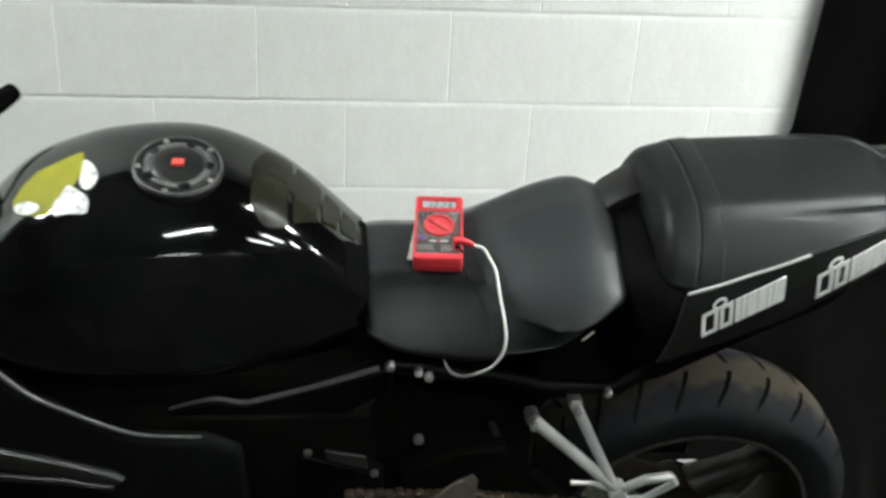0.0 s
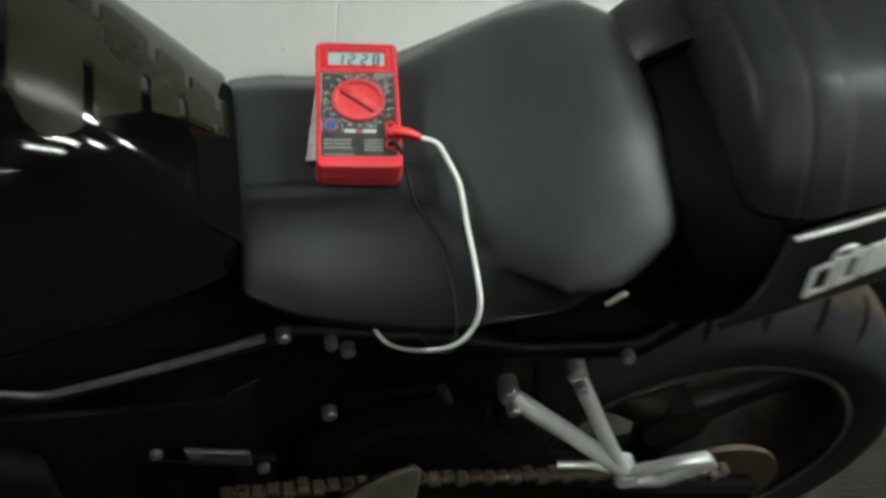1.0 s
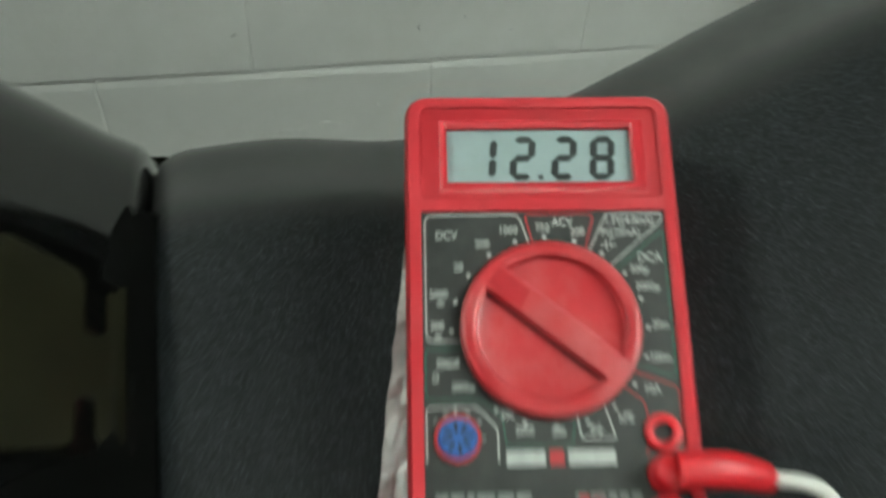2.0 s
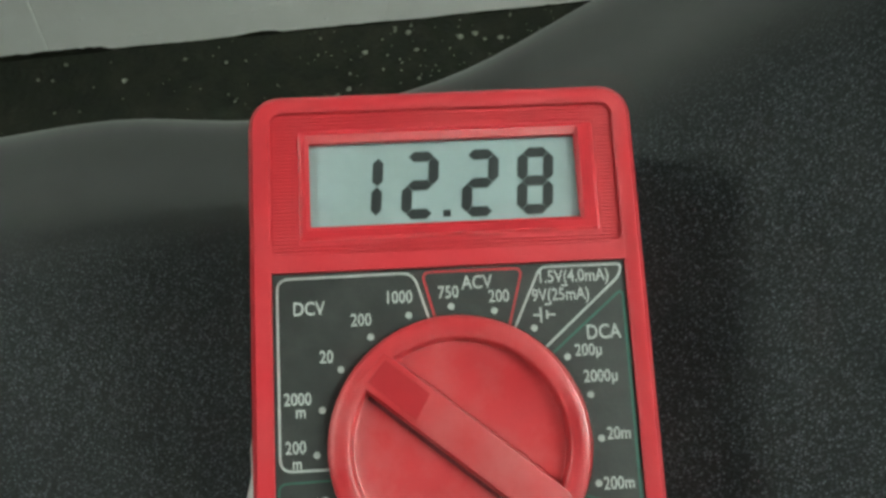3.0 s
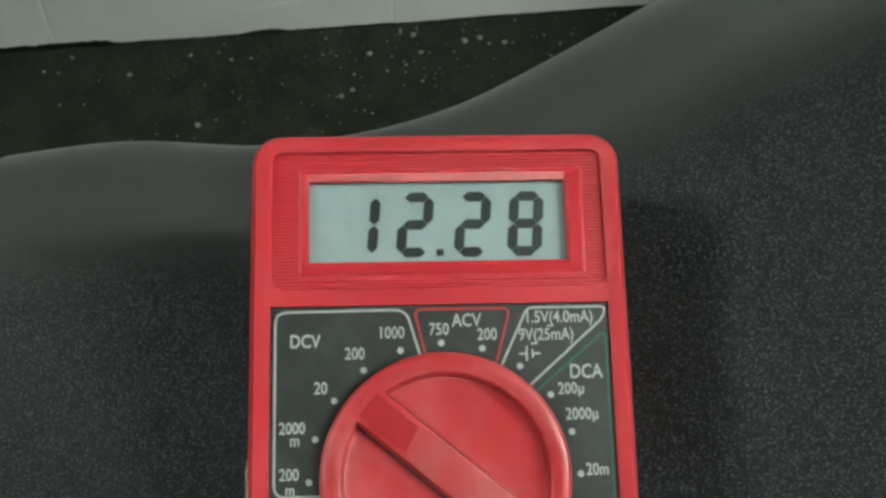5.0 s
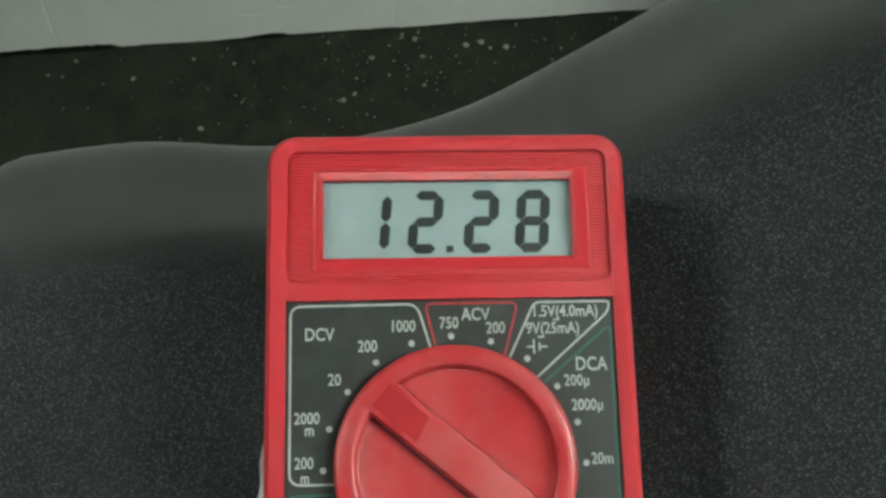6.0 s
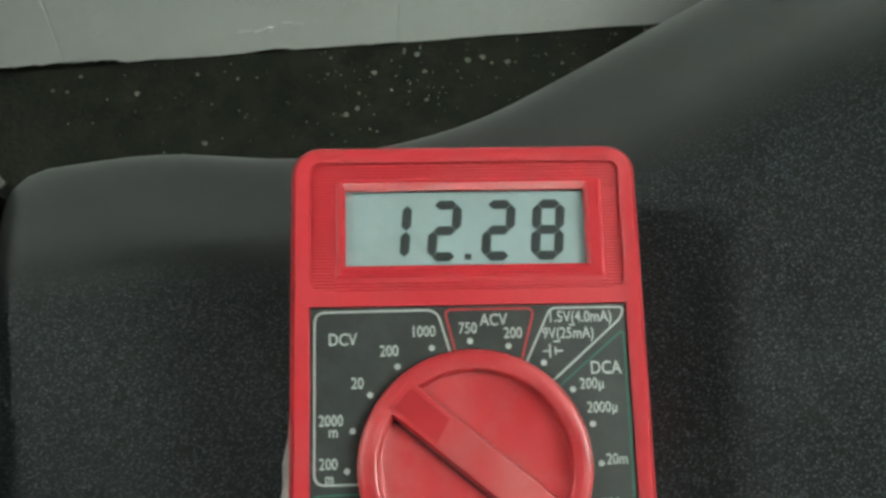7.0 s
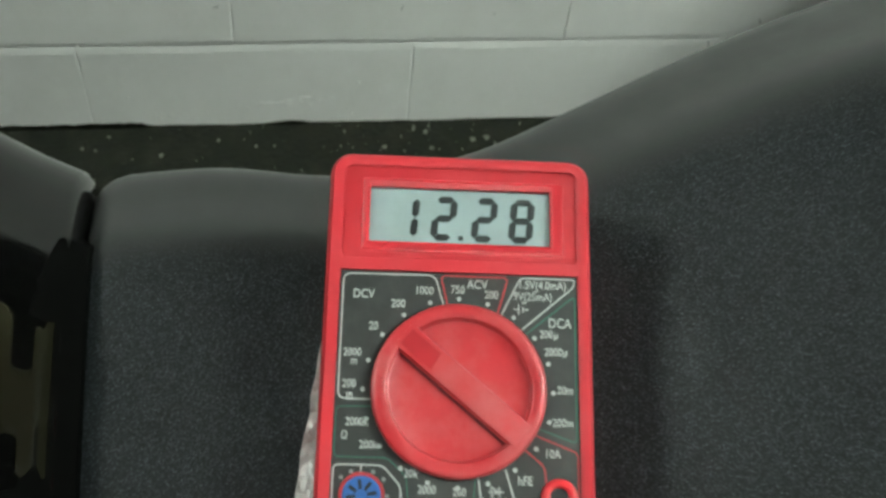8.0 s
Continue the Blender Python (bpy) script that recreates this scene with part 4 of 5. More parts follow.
# ---- pillion footrest bracket on the near side
bracket = part("footrest_bracket", tube([(0.168, -0.168, 0.668), (0.24, -0.180, 0.603), (0.312, -0.196, 0.540)], lambda t: 0.0100 - 0.001 * t, 12), M_ALU, bike,
               "polished aluminium pillion footrest bracket", 60)
part("strut", tube([(0.229, -0.170, 0.698), (0.268, -0.182, 0.620), (0.312, -0.196, 0.535)], lambda t: 0.0085 - 0.0008 * t, 12), M_ALU, bracket, "", 60)
for x, z in ((0.168, 0.668), (0.229, 0.698)):
    part("boss", disc((x, -0.150, z), (0, -1, 0), 0.0105, 0.024, 16, 0.003), M_STEEL, bracket)
    part("bolt", disc((x, -0.179, z), (0, -1, 0), 0.007, 0.010, 6, 0.002), M_STEEL, bracket, "steel bolt")
part("hub", disc((0.314, -0.178, 0.532), (0, -1, 0), 0.014, 0.030, 16, 0.003), M_ALU, bracket)
part("footrest", tube([(0.318, -0.205, 0.552), (0.345, -0.215, 0.583), (0.384, -0.215, 0.588)], 0.0075, 10), M_ALU, bracket, "folded aluminium footrest", 60)
part("footrest_arm", tube([(0.384, -0.215, 0.588), (0.394, -0.215, 0.575), (0.352, -0.208, 0.530), (0.318, -0.200, 0.520)], 0.006, 8), M_ALU, bracket, "", 60)
part("footrest_stay", tube([(0.312, -0.196, 0.535), (0.275, -0.190, 0.548), (0.240, -0.185, 0.545)], 0.004, 8), M_ALU, bracket, "", 60)


# ---- wheels
def wheel(name, cx, cz, radius, half, rim_r, spokes, label):
    w = part(name, disc((cx, -0.035, cz), (0, 1, 0), 0.045, 0.07, 24, 0.006), M_RIM, bike, label)
    prof = [(-half * 0.86, rim_r + 0.004), (-half * 0.96, rim_r + 0.022), (-half, rim_r + 0.048), (-half * 0.93, radius - 0.026), (-half * 0.72, radius - 0.011),
            (-half * 0.4, radius - 0.002), (0, radius), (half * 0.4, radius - 0.002), (half * 0.72, radius - 0.011), (half * 0.93, radius - 0.026),
            (half, rim_r + 0.048), (half * 0.96, rim_r + 0.022), (half * 0.86, rim_r + 0.004)]
    line = smooth_line([(0, y, r) for y, r in prof], 3)
    seg = 96
    def turn(y, r, k):
        a = 2 * math.pi * k / seg
        return Vector((cx + r * math.cos(a), y, cz + r * math.sin(a)))
    bm = bmesh.new()
    add_loft(bm, [[turn(p.y, p.z, k) for p in line] for k in range(seg)] + [[turn(p.y, p.z, 0) for p in line]], closed=False)
    bmesh.ops.remove_doubles(bm, verts=bm.verts, dist=1e-5)
    tyre = part("tyre", bm, M_TREAD, w, "worn black tyre with brown dusty tread", 60)
    def tread_r(y):
        return np.interp(y, [p[0] for p in prof[3:10]], [p[1] for p in prof[3:10]])
    GROOVE = bpy.data.meshes.new("tread_groove")
    bm = bmesh.new()
    for side in (-1, 1):
        pts = [(0.010, 0.0), (0.028, 0.020), (0.048, 0.052), (0.066, 0.092), (half * 0.90, 0.112)]
        rows = []
        for y, ang in pts:
            r = tread_r(y) + 0.0028
            wd = 0.0042 if y < half * 0.85 else 0.0012
            rows.append([(r * math.cos(ang + e / radius), side * y, r * math.sin(ang + e / radius)) for e in (-wd, wd)])
        v = [[bm.verts.new(p) for p in r] for r in rows]
        for a, b in zip(v, v[1:]):
            bm.faces.new((a[0], a[1], b[1], b[0]))
    bm.to_mesh(GROOVE)
    bm.free()
    GROOVE.materials.append(M_RUBBER)
    for k in range(26):
        g = new("tread_groove", GROOVE)
        g.parent = w
        g.matrix_basis = Matrix.Translation((cx, 0, cz)) @ Matrix.Rotation(-2 * math.pi * k / 26, 4, "Y")
    bm = bmesh.new()
    rp = [(-half * 0.90, rim_r + 0.006), (-half * 0.84, rim_r + 0.008), (-half * 0.80, rim_r - 0.006), (-half * 0.5, rim_r - 0.022), (half * 0.5, rim_r - 0.022),
          (half * 0.80, rim_r - 0.006), (half * 0.84, rim_r + 0.008), (half * 0.90, rim_r + 0.006)]
    add_loft(bm, [[turn(y, r, k) for y, r in rp] for k in range(seg)] + [[turn(y, r, 0) for y, r in rp]], closed=False)
    bmesh.ops.remove_doubles(bm, verts=bm.verts, dist=1e-5)
    rim = part("rim", bm, M_RIM, w, "dusty dark cast rim", 50)
    bm = bmesh.new()
    for s in (-1, 1):
        add_loft(bm, [[turn(s * half * 0.905 + y, rim_r + r, k) for y, r in ((-0.002, 0.002), (0.002, 0.002), (0.002, 0.008), (-0.002, 0.008))] for k in range(seg + 1)], caps=False)
    part("rim_lip", bm, M_LIP, w, "scuffed bare metal lip", 60)
    for k in range(spokes):
        a = 2 * math.pi * k / spokes + 0.5
        rings = []
        for r, hw, hy in ((0.035, 0.030, 0.034), (0.09, 0.022, 0.028), (0.15, 0.020, 0.026), (rim_r - 0.016, 0.030, 0.034)):
            rings.append([Vector((cx + r * math.cos(a) - q * math.sin(a), y, cz + r * math.sin(a) + q * math.cos(a)))
                          for q, y in ((-hw, -hy * 0.5), (-hw * 0.5, -hy), (hw * 0.5, -hy), (hw, -hy * 0.5), (hw, hy * 0.5), (hw * 0.5, hy), (-hw * 0.5, hy), (-hw, hy * 0.5))])
        part("spoke", loft(rings), M_RIM, w, "", 50)
    return w


def tread_material():
    """Rubber with brown road dust caught on the crown of the tread."""
    m = material("dusty_tread", (0.0062, 0.0066, 0.0078), 0.75, spec=0.1, vary=0.25, scale=60, grain=0.4, grain_scale=300, second=(0.010, 0.0095, 0.009), second_amount=0.4, second_scale=9)
    nt = m.node_tree
    n, l = nt.nodes, nt.links
    b = n["Principled BSDF"]
    old = b.inputs["Base Color"].links[0].from_socket
    tc = n.new("ShaderNodeTexCoord")
    sep = n.new("ShaderNodeSeparateXYZ")
    l.new(tc.outputs["Object"], sep.inputs[0])
    ab = n.new("ShaderNodeMath")
    ab.operation = "ABSOLUTE"
    l.new(sep.outputs[1], ab.inputs[0])
    no = n.new("ShaderNodeTexNoise")
    no.inputs["Scale"].default_value = 22
    no.inputs["Detail"].default_value = 5
    l.new(tc.outputs["Object"], no.inputs["Vector"])
    ad = n.new("ShaderNodeMath")
    ad.operation = "MULTIPLY_ADD"
    ad.inputs[1].default_value, ad.inputs[2].default_value = 0.07, -0.035
    l.new(no.outputs[0], ad.inputs[0])
    su = n.new("ShaderNodeMath")
    l.new(ab.outputs[0], su.inputs[0])
    l.new(ad.outputs[0], su.inputs[1])
    mr = n.new("ShaderNodeMapRange")
    mr.inputs[1].default_value, mr.inputs[2].default_value, mr.inputs[3].default_value, mr.inputs[4].default_value = 0.026, 0.044, 0.8, 0.0
    l.new(su.outputs[0], mr.inputs[0])
    mix = n.new("ShaderNodeMix")
    mix.data_type = "RGBA"
    l.new(mr.outputs[0], mix.inputs[0])
    l.new(old, mix.inputs[6])
    mix.inputs[7].default_value = (0.033, 0.026, 0.018, 1)
    l.new(mix.outputs[2], b.inputs["Base Color"])
    return m


M_TREAD = tread_material()
wheel("rear_wheel", 0.495, 0.306, 0.306, 0.086, 0.214, 3, "rear wheel with dusty dark rim")
wheel("front_wheel", -0.90, 0.300, 0.297, 0.060, 0.216, 3, "front wheel with dusty dark rim")
sprocket = part("sprocket", disc((0.50, -0.118, 0.318), (0, -1, 0), 0.098, 0.008, 40, 0.001), M_RUST, bike, "rusty rear sprocket")
part("axle_nut", disc((0.50, -0.150, 0.318), (0, -1, 0), 0.016, 0.02, 6, 0.002), M_STEEL, sprocket, "steel axle nut")
for s in (-1, 1):
    part("fork_leg", tube([(-0.90, s * 0.10, 0.30), (-0.80, s * 0.10, 0.60), (-0.70, s * 0.10, 0.90)], 0.024, 14), M_FRAME, bike, "black fork leg", 60)
    bar = part("handlebar", tube(smooth_line([(-0.71, s * 0.11, 0.90), (-0.70, s * 0.20, 0.918), (-0.665, s * 0.29, 0.921)], 5), 0.011, 10), M_FRAME, bike, "black clip-on handlebar", 60)
    part("grip", tube([(-0.688, s * 0.235, 0.920), (-0.655, s * 0.31, 0.921), (-0.643, s * 0.338, 0.921)], lambda t: 0.017 - 0.003 * max(0, t - 0.8) * 5 * 0.5, 12), M_RUBBER, bar, "black rubber grip", 60)
part("steering_head", box(-0.76, -0.64, -0.13, 0.13, 0.84, 0.885, 0.012, 2), M_FRAME, bike)
part("side_stand", tube([(-0.12, -0.13, 0.36), (-0.16, -0.20, 0.16), (-0.19, -0.255, 0.058)], 0.011, 10), M_FRAME, bike, "black side stand", 60)
part("stand_foot", box(-0.215, -0.165, -0.285, -0.235, 0.046, 0.060, 0.004), M_FRAME, bike)


# ---------------------------------------------------------------- the multimeter on the seat (millimetres, face up)
METER = pose(0.0318, -0.8127, 0.9087, 16.39, -1.36, -6.08) @ Matrix.Scale(0.001, 4)
meter = thing("multimeter", METER, "red handheld digital multimeter lying on the black seat", "multimeter")


def inset(w0, w1, v0, v1, r, d, h, steps=6):
    return at_height(rounded(w0 + d, w1 - d, v0 + d, v1 - d, max(r - d, 0.3), steps), h)


def frame_ring(outer, inner, h0, h1, soft):
    """A rounded rectangular frame with softened rims; outer and inner: w0, w1, v0, v1, r."""
    return loft([inset(*inner, 0, h0), inset(*inner, 0, h1 - soft), inset(*inner, -soft, h1), inset(*outer, soft, h1), inset(*outer, 0, h1 - soft),
                 inset(*outer, 0, h0), inset(*inner, 0, h0)], caps=False)


BODY = (-35.7, 35.7, -134.6, 0.9, 6.0)
case = part("case", loft([inset(*BODY, 3.0, -28), inset(*BODY, 1.2, -27), inset(*BODY, 0.5, -24), inset(*BODY, 0.0, -14.4), inset(*BODY, 0.5, -14.2), inset(*BODY, 0.5, -13.8),
                          inset(*BODY, 0.0, -13.6), inset(*BODY, 0.0, -3.0), inset(*BODY, 0.3, -2.2), inset(*BODY, 0.6, -3.6)]), M_RED, meter, "red plastic case", 45)
OUT, IN = (-35.3, 35.3, -134.2, 0.5, 5.6), (-31.6, 31.8, -123.4, -2.9, 2.4)
part("front_frame", loft([inset(*IN, 0, -3), inset(*IN, 0, -0.2), inset(*IN, -0.2, 0), inset(*OUT, 0.8, 0), inset(*OUT, 0, -0.8), inset(*OUT, 0, -3), inset(*IN, 0, -3)], caps=False),
     M_RED, case, "", 45)
bm = box(-31.8, 32.0, -32.9, -29.7, -3.0, 0.0)
for x, s in ((-31.8, 1), (32.0, -1)):
    arc = [(x + s * (2.6 - 2.6 * math.cos(radians(a))), -27.1 - 2.6 * math.sin(radians(a))) for a in range(0, 91, 15)]
    add_loft(bm, [[Vector((u, w, h)) for u, w in [(x, -29.7)] + arc] for h in (-3.0, 0.0)])
part("cross_rib", bm, M_RED, case, "", 20)
part("display_field", frame_ring((-32.0, 32.3, -30.2, -2.5, 2.6), (-26.2, 27.8, -26.8, -6.6, 0.6), -3.6, -0.95, 0.05), M_RED, case, "", 20)
bm = bmesh.new()
v = -3.6
while v > -29.4:
    spans = [(-31.2, 31.5)] if v > -6.0 or v < -27.4 else [(-31.2, -26.8), (28.4, 31.5)]
    for a, b in spans:
        add_loft(bm, [[Vector((x, v - 0.24, -1.0)), Vector((x, v - 0.12, -0.72)), Vector((x, v + 0.12, -0.72)), Vector((x, v + 0.24, -1.0))] for x in (a, b)])
    v -= 0.66
part("ribs", bm, M_RED, case, "fine moulded ribs", 0)
BZ_OUT, BZ_MID, BZ_IN = (-26.4, 28.0, -27.0, -6.4, 0.6), (-25.2, 25.3, -25.2, -7.1, 0.4), (-24.5, 24.6, -24.4, -8.5, 0.3)
bezel = part("bezel", loft([inset(*BZ_OUT, 0, -2.0), inset(*BZ_OUT, 0, -0.85), inset(*BZ_OUT, 0.5, -0.55), inset(*BZ_MID, 0, -0.5), inset(*BZ_IN, 0, -1.15), inset(*BZ_IN, 0, -3.2)], caps=False), M_BEZEL, meter,
             "raised red display bezel", 20)
screen = part("screen", loft([at_height(rounded(-25.2, 25.0, -25.2, -8.2, 0.3), h) for h in (-3.4, -2.5)]), M_LCD, meter, "grey-green liquid crystal display", 20)

SEGS = {"1": "bc", "2": "abged", "8": "abcdefg"}


def digit(u, v, sign):
    """A seven-segment digit, leaning, of mitred bars; each bar a piece of the screen."""
    h, w, t = 6.45, 6.7, 1.95
    def bar(p, q):
        bm = bmesh.new()
        p, q = Vector((*p, 0)), Vector((*q, 0))
        d = (q - p).normalized()
        n = Vector((-d.y, d.x, 0))
        g = 0.06
        pts = [p + d * g, p + d * (t / 2 + g) + n * t / 2, q - d * (t / 2 + g) + n * t / 2, q - d * g, q - d * (t / 2 + g) - n * t / 2, p + d * (t / 2 + g) - n * t / 2]
        rings = []
        for hh in (-2.6, -2.38):
            rings.append([Vector((u + a.x + (a.y) * 0.085, v + a.y, hh)) for a in pts])
        add_loft(bm, rings)
        part("segment", bm, M_SEG, screen, "dark display segment", 0)
    x = w / 2 - t / 2
    ends = {"a": ((-x, h - t / 2), (x, h - t / 2)), "b": ((x, h - t / 2), (x, 0)), "c": ((x, 0), (x, -h + t / 2)), "d": ((-x, -h + t / 2), (x, -h + t / 2)),
            "e": ((-x, 0), (-x, -h + t / 2)), "f": ((-x, h - t / 2), (-x, 0)), "g": ((-x, 0), (x, 0))}
    for s in SEGS[sign]:
        bar(*ends[s])


for u, sign in ((-14.6, "1"), (-4.3, "2"), (6.8, "2"), (17.0, "8")):
    digit(u, -16.9, sign)
part("decimal_point", box(-0.35, 1.05, -23.1, -21.8, -2.6, -2.38), M_SEG, screen, "dark decimal point", 0)

face = part("face_panel", loft([at_height(rounded(-31.8, 31.9, -123.6, -32.7, 0.8), h) for h in (-2.0, -0.8)]), M_FACE, meter, "black printed face panel", 20)
H = -0.78


def line(points, width, mat, name="printed_line", label=""):
    """A printed line of that width along the points."""
    pts = [Vector((*p, 0)) for p in points]
    bm = bmesh.new()
    rows = []
    for i, p in enumerate(pts):
        d = (pts[min(i + 1, len(pts) - 1)] - pts[max(i - 1, 0)]).normalized()
        n = Vector((-d.y, d.x, 0)) * width / 2
        rows.append([bm.verts.new((*(p + s * n).xy, hh)) for hh in (H, H + 0.03) for s in (1, -1)])
    for a, b in zip(rows, rows[1:]):
        for i, j in ((2, 3), (0, 2), (3, 1)):
            bm.faces.new((a[i], a[j], b[j], b[i]))
    return part(name, bm, mat, face, label, 0)


def corner(points, r, steps=5):
    """The points with their inner corners rounded."""
    out = [points[0]]
    for a, b, c in zip(points, points[1:], points[2:]):
        a, b, c = Vector(a), Vector(b), Vector(c)
        ra = min(r, (b - a).length * 0.45, (c - b).length * 0.45)
        p, q = b + (a - b).normalized() * ra, b + (c - b).normalized() * ra
        for k in range(steps + 1):
            t = k / steps
            out.append(tuple(p * (1 - t) ** 2 + b * 2 * t * (1 - t) + q * t * t))
    return out + [points[-1]]


DIAL = Vector((0.3, -64.8, 0))


def rim_at(x, y, r=22.3):
    d = (Vector((x, y, 0)) - DIAL).normalized() * r + DIAL
    return (d.x, d.y)


line(corner([rim_at(-3.9, -42.0), (-6.4, -33.7), (-30.7, -33.9), (-30.7, -67.6), rim_at(-22.0, -67.6)], 2.2), 0.42, M_PRINT)
line(corner([rim_at(-2.9, -41.5), (-4.9, -33.7), (13.2, -33.7), rim_at(10.2, -44.5)], 1.6), 0.42, M_PRINTR)
line(corner([rim_at(11.0, -45.0), (16.4, -33.7), (31.2, -33.7), (30.6, -35.9), rim_at(16.0, -48.6)], 1.2), 0.42, M_PRINT)
line(corner([rim_at(17.3, -49.6), (31.0, -38.2), (31.0, -77.6), rim_at(21.5, -74.2)], 1.5), 0.42, M_PRINTG)
line(corner([rim_at(17.5, -79.5), (22.5, -83.5), (23.2, -90.0), (22.0, -97.0)], 1.5), 0.36, M_PRINTR)
line(corner([rim_at(21.0, -76.2), (31.2, -80.0), (31.2, -97.0)], 1.5), 0.36, M_PRINTR)
line(corner([rim_at(-22.5, -69.6), (-31.0, -69.6), (-31.0, -82.4), (-17.5, -82.4), (-12.6, -86.8), (-11.8, -94.0), (4.3, -94.0), (5.0, -86.6)], 1.5), 0.36, M_PRINTG)
line(corner([(-31.0, -97.5), (-31.0, -84.3), (-18.6, -84.3), (-13.8, -89.5), (-13.8, -97.5)], 1.6), 0.42, M_PRINT)
line([(-24.0, -84.3), (-24.0, -87.2)], 0.36, M_PRINT)
line(corner([(5.6, -86.4), (6.4, -92.2), (14.8, -92.2), (12.6, -84.6)], 0.8), 0.42, M_PRINT)

WORDS = [("DCV", -25.2, -39.5, 3.2), ("1000", -9.2, -38.1, 2.9), ("200", -16.0, -41.9, 2.9), ("20", -22.3, -48.2, 2.9), ("2000", -27.5, -55.4, 2.8), ("m", -27.0, -57.6, 2.8),
         ("200", -28.0, -63.7, 2.8), ("m", -27.8, -66.4, 2.6), ("750", -0.3, -37.6, 2.9), ("ACV", 4.9, -36.0, 3.2), ("200", 8.7, -38.7, 2.9), ("1.5V(4.0mA)", 22.3, -35.6, 2.95),
         ("9V(25mA)", 19.8, -38.9, 2.9), ("DCA", 26.9, -46.0, 3.4), ("200\u00b5", 24.0, -49.1, 2.8), ("2000\u00b5", 25.8, -53.8, 2.8), ("20m", 28.1, -63.9, 2.8), ("200m", 27.4, -72.4, 2.8),
         ("10A", 24.6, -80.4, 2.9), ("hFE", 17.6, -87.4, 3.0), ("200", 0.9, -90.6, 2.7), ("2000", -7.3, -90.2, 2.7), ("20k", -11.4, -86.2, 2.7), ("200k", -22.4, -79.3, 2.7),
         ("2000k", -25.6, -73.5, 2.7), ("\u03a9", -28.6, -77.0, 2.6)]
for body, u, v, size in WORDS:
    me = text_mesh(body, size * 1.08, 0.80, 0.045)
    for vert in me.vertices:
        vert.co.x, vert.co.y, vert.co.z = vert.co.x + u, vert.co.y + v, H + 0.03 + (0.02 if vert.co.z > 0 else 0)
    me.materials.append(M_PRINT)
    ob = new("lettering", me)
    ob.parent = face
for a, b in (((14.6, -42.4), (16.0, -42.4)), ((16.0, -41.0), (16.0, -43.8)), ((17.1, -41.6), (17.1, -43.2)), ((17.1, -42.4), (18.6, -42.4)),
             ((8.2, -90.2), (12.2, -90.2)), ((11.0, -89.0), (11.0, -91.4)), ((20.0, -37.2), (21.2, -37.2)), ((16.8, -40.5), (18.0, -40.5))):
    line([a, b], 0.34, M_PRINT, "symbol")
line([(9.0, -89.0), (10.8, -90.2), (9.0, -91.4), (9.0, -89.0)], 0.36, M_PRINT, "symbol")

DOT = bpy.data.meshes.new("range_dot")
_bm = disc((0, 0, 0), (0, 0, 1), 0.62, 0.05, 12)
_bm.to_mesh(DOT)
_bm.free()
DOT.materials.append(M_PRINT)
for k in range(20):
    a = radians(90.5 - 18.0 * k)
    ob = new("range_dot", DOT)
    ob.parent = face
    ob.matrix_basis = pose(DIAL.x + 24.7 * math.cos(a), DIAL.y + 24.7 * math.sin(a), H)


def dial():
    """The range switch: a flanged disc with two dished halves beside a raised bar."""
    def ring(r, h, n=64):
        return [Vector((DIAL.x + r * math.cos(6.28318 * k / n), DIAL.y + r * math.sin(6.28318 * k / n), h)) for k in range(n)]
    d = part("dial", loft([ring(22.7, -1.0), ring(22.7, 1.7), ring(22.3, 2.2), ring(21.6, 2.45), ring(19.2, 2.55), ring(18.8, 2.3), ring(18.3, 0.5), ring(17.6, 0.25), ring(12, 0.15), ring(5, 0.15)]),
             M_REDDIAL, meter, "red round range dial", 50)
    ang = radians(-39.8)
    c, s = math.cos(ang), math.sin(ang)
    def spot(x, y, h):
        return Vector((DIAL.x - 0.1 + x * c - y * s, DIAL.y + 2.4 + x * s + y * c - 2.4, h))
    def outline(g):
        L, w = 20.2 - g, 3.5 - g
        return [(-L, -w * 0.9), (-L + 1.2, -w), (L - 1.2, -w), (L, -w * 0.9), (L, w * 0.9), (L - 1.2, w), (-L + 1.2, w), (-L, w * 0.9)]
    part("pointer_bar", loft([[spot(x, y + 1.4, h) for x, y in outline(g)] for g, h in ((-0.5, 0.0), (-0.15, 2.2), (0.05, 2.6), (0.5, 2.75))]), M_REDDIAL, d, "raised red grip bar", 40)
    part("pointer_tip", loft([[spot(x, y + 1.4, h) for x, y in ((-19.2 + g, -2.6 + g), (-8.4 - g, -2.6 + g), (-9.4 - g, 2.6 - g), (-19.2 + g, 2.6 - g))] for g, h in ((0, 2.7), (0.1, 2.84))]),
         M_REDTIP, d, "darker red pointer tip", 0)
    # flat dark strip stands in for the bar's shadow in the dish
    part("pointer_shade", loft([[spot(x, y - 2.75, h) for x, y in ((-17.6, -0.45), (17.6, -0.45), (17.6, 0.5), (-17.6, 0.5))] for h in (0.0, 0.6)]), M_BAR_SHADE, d, "dark red strip, painted shade along the bar", 0)


dial()

